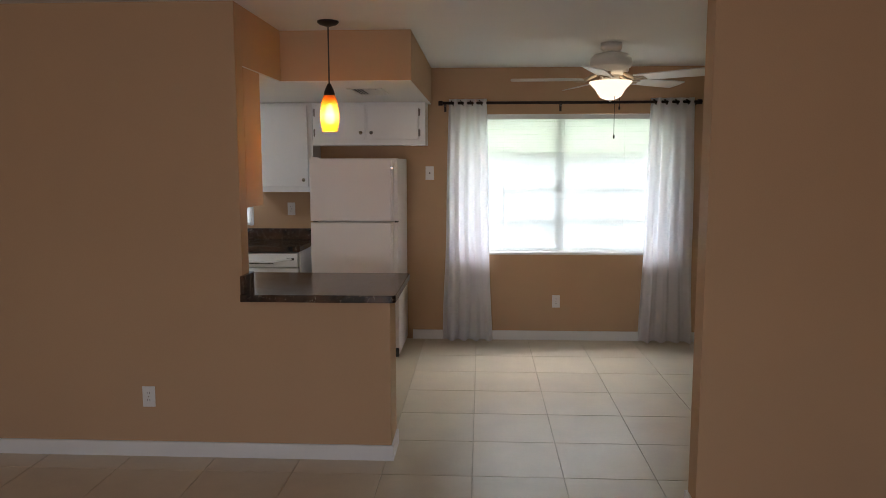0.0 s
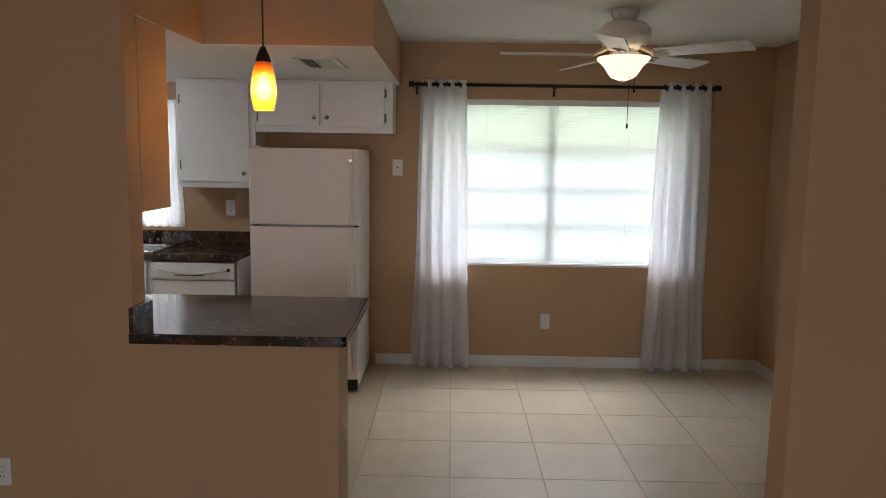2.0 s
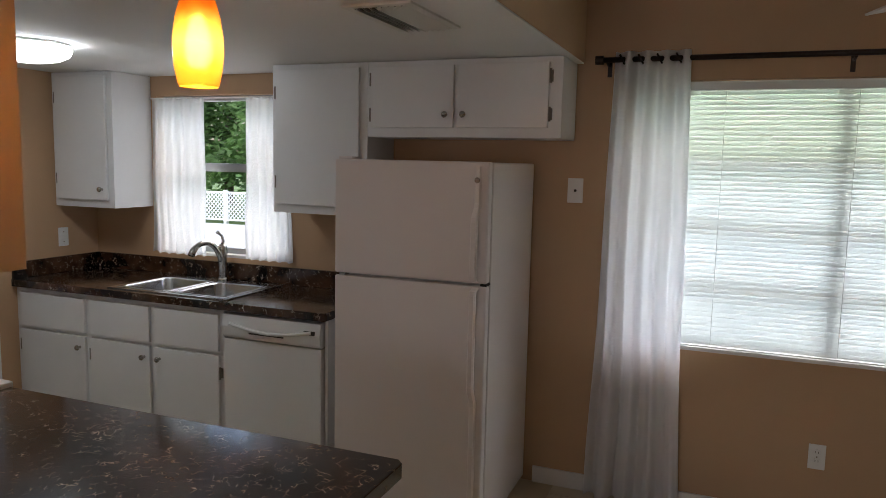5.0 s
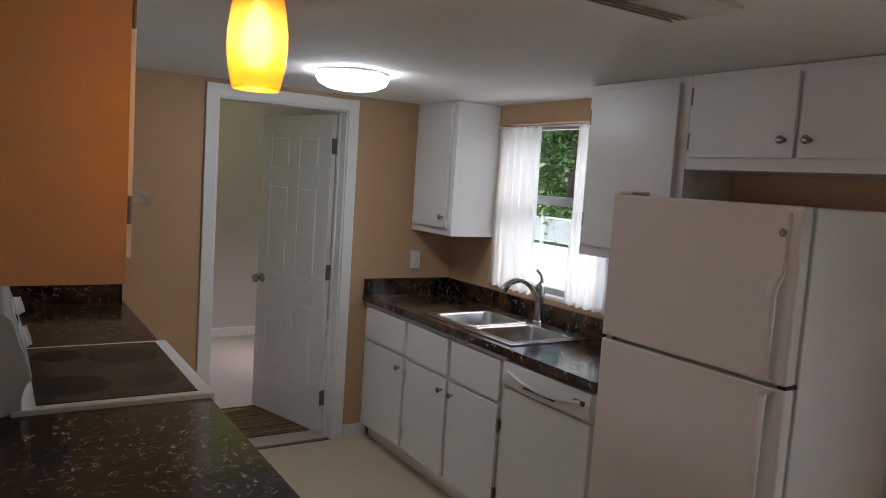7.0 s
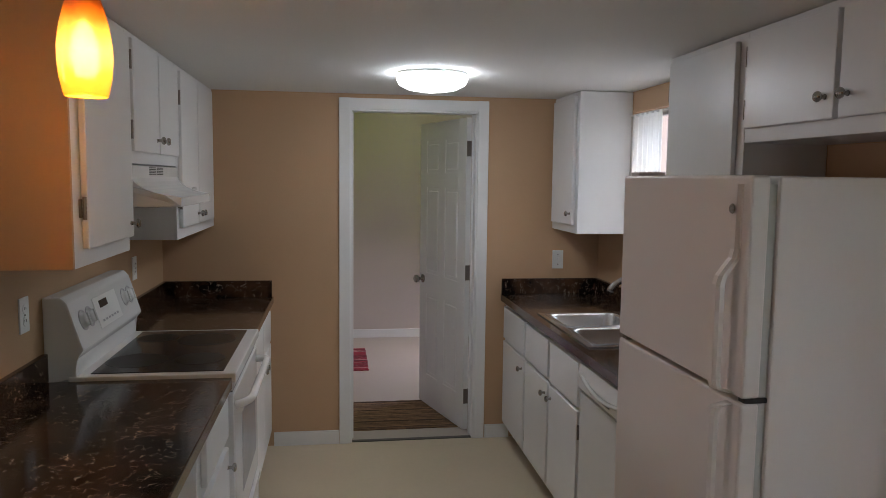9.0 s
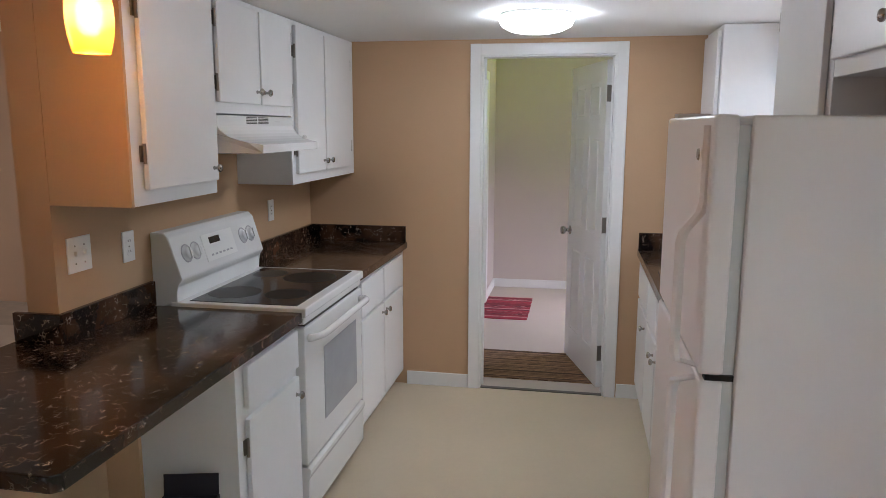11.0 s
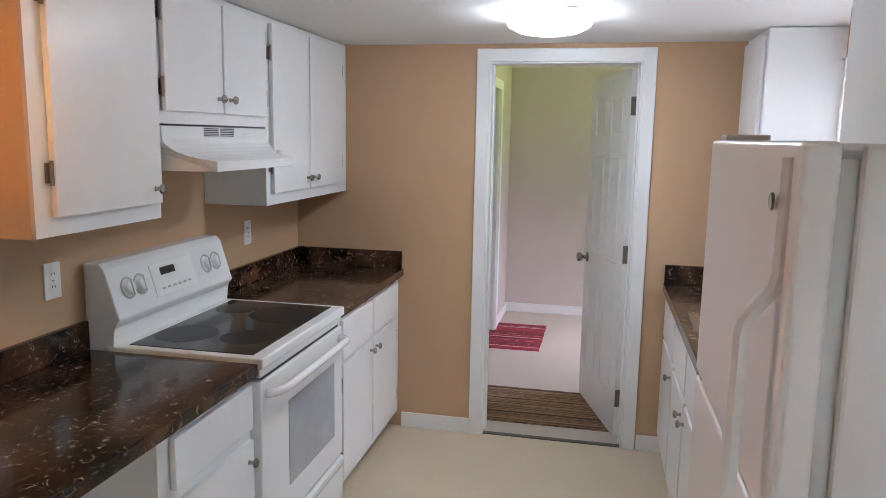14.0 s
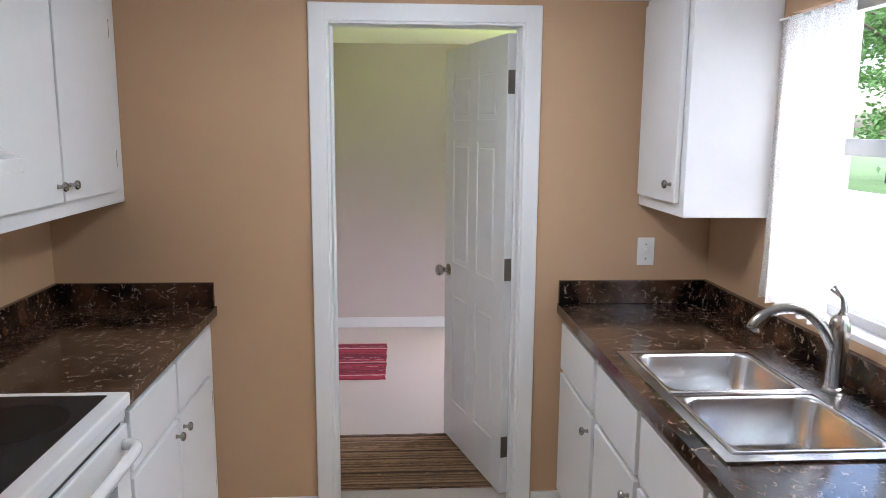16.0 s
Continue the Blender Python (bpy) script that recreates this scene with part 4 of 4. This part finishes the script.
IRON = mat("antiqued_cream_metal", (0.50, 0.40, 0.28), 0.35, 0.3, var=0.15, fine=60)


def fan():
    x, y = 1.925, 6.2
    f = thing("ceiling_fan", "white five-blade ceiling fan with a lit alabaster bowl, at rest", "ceiling fan", (0, 0, 0))
    part("canopy", lathe([(0, 2.43), (0.075, 2.43), (0.075, 2.40), (0.06, 2.375), (0.045, 2.365), (0.0, 2.365)], (x, y, 0)), FANWHITE, f, "", True)
    part("motor_housing", lathe([(0.0, 2.37), (0.06, 2.37), (0.115, 2.355), (0.143, 2.325), (0.146, 2.29), (0.138, 2.265), (0.125, 2.258), (0.12, 2.235), (0.085, 2.215), (0.0, 2.21)], (x, y, 0), None, 40), FANWHITE, f, "", True)
    part("light_neck", lathe([(0.0, 2.215), (0.06, 2.215), (0.062, 2.17), (0.05, 2.155), (0.0, 2.155)], (x, y, 0)), FANWHITE, f, "", True)
    part("glass_bowl", lathe([(0.05, 2.165), (0.145, 2.170), (0.150, 2.163), (0.130, 2.140), (0.105, 2.115), (0.088, 2.085), (0.066, 2.058), (0.03, 2.044), (0.0, 2.042)], (x, y, 0), None, 40), BOWL, f, "lit alabaster glass bowl", True)
    part("finial", lathe([(0.0, 2.046), (0.014, 2.044), (0.010, 2.034), (0.0, 2.028)], (x, y, 0)), FANWHITE, f, "", True)
    for k in range(5):
        a = radians(-37 + 72 * k)
        m = Matrix.Translation((x, y, 2.185)) @ Matrix.Rotation(a, 4, "Z")
        out = [(0.19, -0.055), (0.22, -0.060), (0.60, -0.073), (0.685, -0.074), (0.695, -0.064), (0.70, 0.0), (0.695, 0.064), (0.685, 0.074), (0.60, 0.073), (0.22, 0.060), (0.19, 0.055)]
        bm = prism(out, 2, -0.0035, 0.0035, 0.0015)
        bmesh.ops.transform(bm, matrix=m @ Matrix.Rotation(radians(-12), 4, "X"), verts=bm.verts[:])
        bl = part("blade", bm, FANWHITE, f, "white painted wooden blade")
        iron = tube([(0.10, 0, 0.035), (0.14, 0, 0.015), (0.18, 0.0, -0.006), (0.25, 0, -0.008)], [0.014, 0.012, 0.014, 0.010], 8)
        box(0.185, 0.26, -0.035, 0.035, -0.010, -0.004, 0.002, iron)
        bmesh.ops.transform(iron, matrix=m @ Matrix.Rotation(radians(-12), 4, "X"), verts=iron.verts[:])
        part("blade_iron", iron, IRON, bl, "cream antiqued blade bracket")
    for dx, dy, z in ((0.02, -0.066, 1.80), (0.06, -0.03, 2.0)):
        part("pull_chain", tube([(x + dx, y + dy, 2.16), (x + dx, y + dy, z)], 0.0018, 6), BRONZE, f)
        part("pull_fob", lathe([(0, 0.0), (0.006, 0.004), (0.007, 0.02), (0.003, 0.03), (0, 0.031)], (x + dx, y + dy, z - 0.03), None, 10), BRONZE, f)


fan()


def vent():
    v = thing("ceiling_vent", "white louvred air vent in the kitchen ceiling", "vent", (0, 0, 0))
    x0, x1, y0, y1, z = 0.095, 0.335, 5.965, 6.40, 2.1155
    # no duct is cut; its shade is a dark sheet behind the slats
    part("backing", box(x0 + 0.025, x1 - 0.025, y0 + 0.025, y1 - 0.025, z - 0.003, z - 0.0005), SLOT, v, "dark sheet painted as the shade inside the duct")
    part("border", pierced([x0, x0 + 0.028, x1 - 0.028, x1], [y0, y0 + 0.028, y1 - 0.028, y1], [(1, 1)], z - 0.008, z), VENT, v)
    for k in range(8):
        xx = x0 + 0.042 + k * (x1 - x0 - 0.084) / 7
        bm = box(-0.011, 0.011, y0 + 0.029, y1 - 0.029, -0.0007, 0.0007)
        bmesh.ops.transform(bm, matrix=Matrix.Translation((xx, 0, z - 0.011)) @ Matrix.Rotation(radians(40 if k < 4 else -40), 4, "Y"), verts=bm.verts[:])
        part("slat", bm, VENT, v)
    part("divider", box((x0 + x1) / 2 - 0.006, (x0 + x1) / 2 + 0.006, y0 + 0.028, y1 - 0.028, z - 0.016, z - 0.002), VENT, v)


vent()


# ---- plates on the walls ----
def plate(kind, label, at, rz, wide=0.07, high=0.115, gangs=1):
    """A wall plate facing -y before it is turned by rz."""
    p = thing(kind, label, "outlet" if kind == "power_outlet" else "switch", at)
    p.rotation_euler = (0, 0, radians(rz))
    part("cover", box(-wide / 2, wide / 2, -0.006, 0.0, -high / 2, high / 2, 0.0025), PLATE, p)
    for g in range(gangs):
        gx = (g - (gangs - 1) / 2) * 0.046
        if kind == "power_outlet":
            for z in (-0.02, 0.02):
                o = part("socket", lathe([(0, 0.0075), (0.0155, 0.0075), (0.0165, 0.005)], (gx, 0, z), Matrix.Rotation(radians(90), 4, "X"), 18), PLATE, p)
                for dx in (-0.006, 0.006):
                    part("slot", box(gx + dx - 0.0012, gx + dx + 0.0012, -0.0082, -0.007, z - 0.002, z + 0.006), SLOT, o)
            part("screw", lathe([(0, 0.0072), (0.003, 0.0072), (0.0035, 0.005)], (gx, 0, 0), Matrix.Rotation(radians(90), 4, "X"), 10), NICKEL, p)
        elif kind == "light_switch":
            part("toggle", box(gx - 0.005, gx + 0.005, -0.017, -0.005, -0.004, 0.012, 0.002), PLATE, p)
            for z in (-0.03, 0.03):
                part("screw", lathe([(0, 0.0072), (0.003, 0.0072), (0.0035, 0.005)], (gx, 0, z), Matrix.Rotation(radians(90), 4, "X"), 10), NICKEL, p)
        else:
            part("jack", lathe([(0, 0.011), (0.006, 0.011), (0.007, 0.005)], (gx, 0, 0), Matrix.Rotation(radians(90), 4, "X"), 14), SLOT, p)
    return p


plate("power_outlet", "white outlet on the tan wall under the dining window", (1.70, NORTH, 0.357), 0)
plate("power_outlet", "white outlet on the tan half wall facing the living room", (-0.792, 4.705, 0.337), 0)
plate("power_outlet", "white outlet above the sink backsplash near the cabinet", (-0.70, NORTH, 1.19), 0)
plate("power_outlet", "white outlet on the tan dining side wall", (EAST, 6.53, 0.33), -90)
plate("cable_jack", "white cable jack plate beside the curtain", (0.56, NORTH, 1.512), 0, 0.075, 0.12)
plate("light_switch", "double white switch plate over the bar backsplash", (-0.365, 4.82, 1.19), 180, 0.118, 0.12, 2)
plate("power_outlet", "white outlet beside the range console", (-0.638, 4.82, 1.172), 180)
plate("power_outlet", "white outlet over the corner countertop", (-1.932, 4.82, 1.163), 180)
plate("light_switch", "white single switch over the sink corner backsplash", (WEST, 7.185, 1.13), 90)
nail = thing("wall_hook", "tiny tan patched hook on the living room wall", "hook", (-1.60, 4.705, 1.76))
part("peg", lathe([(0, 0.010), (0.008, 0.008), (0.010, 0.0)], (0, 0, 0), Matrix.Rotation(radians(90), 4, "X"), 12), TAN, nail)


# ---- the door to the back room ----
def panel_door():
    d = thing("door_back_room", "white six-panel door standing open into the back room", "door", (-2.664, 6.634, 0.012))
    w, h, t = 0.72, 1.992, 0.035
    part("leaf", box(0, w, -t / 2 + 0.006, t / 2 - 0.006, 0, h, 0.001), TRIM, d)
    xs = [(0.0, 0.105), (0.31, 0.405), (0.61, w)]
    zs = [(0.0, 0.22), (0.80, 0.95), (1.55, 1.65), (1.868, h)]
    for sgn in (-1, 1):
        ya, yb = sorted((sgn * (t / 2 - 0.0065), sgn * t / 2))
        for a, b in xs:
            part("stile", box(a, b, ya, yb, 0, h, 0.002), TRIM, d)
        for a, b in zs:
            for (p, q), (r, s) in zip(xs, xs[1:]):
                part("rail", box(q, r, ya, yb, a, b, 0.002), TRIM, d)
        for (p, q), (r, s) in zip(xs, xs[1:]):
            for (e, f), (g, i) in zip(zs, zs[1:]):
                m = 0.022
                pb = box(q + m, r - m, *sorted((sgn * (t / 2 - 0.010), sgn * (t / 2 - 0.001))), f + m, g - m, 0.006, None, 1)
                part("panel", pb, TRIM, d)
        k = part("knob", lathe([(0.0, 0.0), (0.030, 0.0), (0.030, 0.006), (0.013, 0.010), (0.012, 0.03), (0.026, 0.042), (0.029, 0.055), (0.024, 0.066), (0.0, 0.069)], (w - 0.06, sgn * t / 2, 0.90), Matrix.Rotation(radians(-90 * sgn), 4, "X"), 20), NICKEL, d, "brushed nickel door knob", True)
    for z in (0.22, 1.02, 1.80):
        hb = tube([(-0.008, -0.022, z - 0.05), (-0.008, -0.022, z + 0.05)], 0.008, 10)
        box(-0.004, 0.03, -0.0195, -0.0165, z - 0.048, z + 0.048, 0, hb)
        box(-0.006, -0.003, -0.02, 0.016, z - 0.048, z + 0.048, 0, hb)
        part("hinge", hb, HINGE, d, "aged steel butt hinge")
    d.rotation_euler = (0, 0, radians(180 + 16.5))


panel_door()

# ---- loose things ----
def rug(name, label, x0, x1, y0, y1, material, seed):
    bm = bmesh.new()
    nx, ny = 24, 16
    rnd = random.Random(seed)
    g = [[bm.verts.new((x0 + (x1 - x0) * i / nx + 0.004 * rnd.uniform(-1, 1), y0 + (y1 - y0) * j / ny + 0.004 * rnd.uniform(-1, 1), 0.004 + 0.003 * rnd.random())) for j in range(ny + 1)] for i in range(nx + 1)]
    for i in range(nx):
        for j in range(ny):
            bm.faces.new((g[i][j], g[i + 1][j], g[i + 1][j + 1], g[i][j + 1]))
    edge = bmesh.ops.extrude_face_region(bm, geom=bm.faces[:])
    for v in edge["geom"]:
        if isinstance(v, bmesh.types.BMVert):
            v.co.z = 0.0
    return tagged(link(name, bm, material, None, "", False), label, "rug")


rug("rug", "red and maroon striped woven rug on the pale floor", -5.02, -4.215, 5.62, 6.085, REDRUG, 2)
rug("door_mat", "brown striped woven mat just inside the doorway", -3.34, -2.742, 5.76, 6.60, MAT, 4)

hook = thing("ceiling_hook", "small metal hook in the back room ceiling", "hook", (-4.2, 6.03, 2.275))
part("hook_wire", tube([(0, 0, 0), (0, 0, -0.02)] + [tuple(p) for p in arc((0, 0.004, -0.022), (0, 0.03, -0.03), (0, 0.012, -0.048), 6)], 0.004, 8), HINGE, hook)

carton = thing("cardboard_box", "black open carton on the floor under the bar", "box", (-0.12, 5.29, 0))
carton.rotation_euler = (0, 0, radians(14))
cm = pierced([-0.12, -0.114, 0.114, 0.12], [-0.09, -0.084, 0.084, 0.09], [(1, 1)], 0.002, 0.43)
part("carton", cm, CARTON, carton)
part("carton_base", box(-0.119, 0.119, -0.089, 0.089, 0.0, 0.006), CARTON, carton)
part("flap", prism([(-0.12, 0.43), (-0.117, 0.43), (-0.126, 0.50), (-0.129, 0.50)], 1, -0.088, 0.088), CARTON, carton)
part("label", box(0.06, 0.11, 0.090, 0.0915, 0.36, 0.42), LILACCARD, carton, "purple printed label")

hook = thing("ceiling_hook", "small dark hook on the back room ceiling", "hook", (-3.9, 6.2, HIGH))
part("hook", tube([(0, 0, 0), (0, 0, -0.02), (0.012, 0, -0.03), (0.014, 0, -0.02)], 0.004, 8), HINGE, hook)

# ---- outdoors ----
tagged(link("ground", box(-400, 400, 7.6, 800, -0.4, -0.2), GRASS), kind="structure")


# pale strip added so the ground by the house reads as sunlit
tagged(link("bright_ground_strip", box(-40, 40, 7.6, 20.3, -0.3, -0.17), BRIGHT_GROUND), kind="structure")


def tree(x, y, h, r, seed):
    rnd = random.Random(seed)
    t = thing("tree", "leafy green broadleaf tree on the lawn outside", "tree", (x, y, -0.2), "trees in the yard")
    inv = t.matrix_world.inverted()
    bm = tube([(x, y, -0.25), (x + 0.05, y, 0.25 * h), (x - 0.05, y + 0.05, 0.5 * h), (x, y, 0.8 * h)], [0.20, 0.15, 0.11, 0.04], 10)
    tips = []
    for k in range(9):
        a, z = 2.4 * k + rnd.random(), h * rnd.uniform(0.3, 0.6)
        e = Vector((x + r * 0.75 * math.cos(a), y + r * 0.75 * math.sin(a), z + h * rnd.uniform(0.1, 0.3)))
        tube([(x, y, z), tuple((Vector((x, y, z)) + e) / 2 + Vector((0, 0, 0.15))), tuple(e)], [0.07, 0.045, 0.015], 7, bm)
        tips.append(e)
    part("trunk", bm, BARK, t, "", True).matrix_parent_inverse = inv
    verts, faces = [], []
    clumps = tips + [Vector((x + r * rnd.gauss(0, 0.45), y + r * rnd.gauss(0, 0.45), h * rnd.uniform(0.10, 0.85))) for _ in range(60)]
    for c in clumps:
        s = rnd.uniform(0.35, 0.7)
        for _ in range(150):
            p = c + Vector((rnd.gauss(0, s), rnd.gauss(0, s), rnd.gauss(0, s * 0.6))) * 0.7
            u = Vector((rnd.gauss(0, 1), rnd.gauss(0, 1), rnd.gauss(0, 0.6))).normalized()
            w = u.orthogonal().normalized() * 0.06
            u = u * 0.12
            n = len(verts)
            verts += [p - u, p + w, p + u, p - w]
            faces.append((n, n + 1, n + 2, n + 3))
    data = bpy.data.meshes.new("crown")
    data.from_pydata(verts, [], faces)
    data.materials.append(LEAF)
    ob = new("crown", data)
    ob.parent = t
    ob.matrix_parent_inverse = inv


for k, (x, y, h, r) in enumerate(((-6.2, 13.5, 6.0, 2.4), (-9.5, 16.5, 7.5, 3.0), (-3.4, 17.5, 6.5, 2.6), (-13.0, 20.0, 8.0, 3.2), (0.8, 20.5, 7.0, 2.8), (-13.5, 14.5, 6.5, 2.8), (-18.5, 16.0, 8.0, 3.4), (-24.0, 15.0, 8.5, 3.6), (-30.0, 19.0, 10.0, 4.2), (-8.0, 20.0, 8.0, 3.4), (2.2, 9.5, 6.5, 3.0), (5.0, 10.5, 7.0, 3.2), (9.0, 14.0, 8.0, 3.4))):
    tree(1.35 * x, y + 8.0, 1.15 * h, 1.35 * r, 30 + k)


def lattice_fence():
    f = thing("lattice_fence", "low white lattice fence across the lawn", "fence", (-7.0, 20.5, -0.2))
    inv = f.matrix_world.inverted()
    for k in range(9):
        x = -19 + 1.8 * k
        part("post", box(x - 0.05, x + 0.05, 20.45, 20.55, -0.25, 0.75, 0.006), FENCE, f).matrix_parent_inverse = inv
    for z in (-0.10, 0.66):
        part("rail", box(-19, -4.6, 20.475, 20.525, z, z + 0.05, 0.004), FENCE, f).matrix_parent_inverse = inv
    bm = bmesh.new()
    for s in (-1, 1):
        for k in range(118):
            x = -19.2 + 0.125 * k
            y = 20.495 + 0.01 * s
            b = box(-0.014, 0.014, -0.004, 0.004, -0.51, 0.51)
            bmesh.ops.transform(b, matrix=Matrix.Translation((x, y, 0.30)) @ Matrix.Rotation(radians(45 * s), 4, "Y"), verts=b.verts[:])
            join(bm, b)
    lat = part("lattice", bm, FENCE, f)
    lat.matrix_parent_inverse = inv
    lat["kind"] = "stuff"


lattice_fence()


# ---- floor tiles ----
PITCH = 0.47
own = bmesh.new()
h = PITCH / 2 - 0.0022
lo = [own.verts.new((a * h, b * h, -0.006)) for a, b in ((-1, -1), (1, -1), (1, 1), (-1, 1))]
hi = [own.verts.new((a * h, b * h, -0.0012)) for a, b in ((-1, -1), (1, -1), (1, 1), (-1, 1))]
tp = [own.verts.new((a * (h - 0.0015), b * (h - 0.0015), 0.0)) for a, b in ((-1, -1), (1, -1), (1, 1), (-1, 1))]
for r, s in ((lo, hi), (hi, tp)):
    for k in range(4):
        own.faces.new((r[k], r[(k + 1) % 4], s[(k + 1) % 4], s[k]))
own.faces.new(tp)
tile_data = bpy.data.meshes.new("tile")
own.to_mesh(tile_data)
own.free()
tile_data.materials.append(TILE)
floor_ob = bpy.data.objects["floor"]
far = []
for i in range(-9, 6):
    for j in range(-18, 5):
        x, y = 0.98 + PITCH * (i + 0.5), 5.463 + PITCH * (j + 0.5)
        if (x < 0.5 and y > 4.95 and x > -2.6) or y > NORTH + 0.2 or x > EAST + 0.2 or (x < -2.6 and y > 4.7):
            continue
        if y > 1.0 and x > -2.8:
            ob = new("tile", tile_data)
            ob.parent = floor_ob
            ob.location = (x, y, 0.0002 * math.sin(7 * i + 3 * j))
        else:
            far.append((x, y))
rest = bmesh.new()
for x, y in far:
    q = [rest.verts.new((x + a * h, y + b * h, 0)) for a, b in ((-1, -1), (1, -1), (1, 1), (-1, 1))]
    q0 = [rest.verts.new((x + a * h, y + b * h, -0.006)) for a, b in ((-1, -1), (1, -1), (1, 1), (-1, 1))]
    rest.faces.new(q)
    for k in range(4):
        rest.faces.new((q0[k], q0[(k + 1) % 4], q[(k + 1) % 4], q[k]))
tiles_rest = part("tiles_rest", rest, TILE, floor_ob)
tiles_rest["kind"] = "stuff"
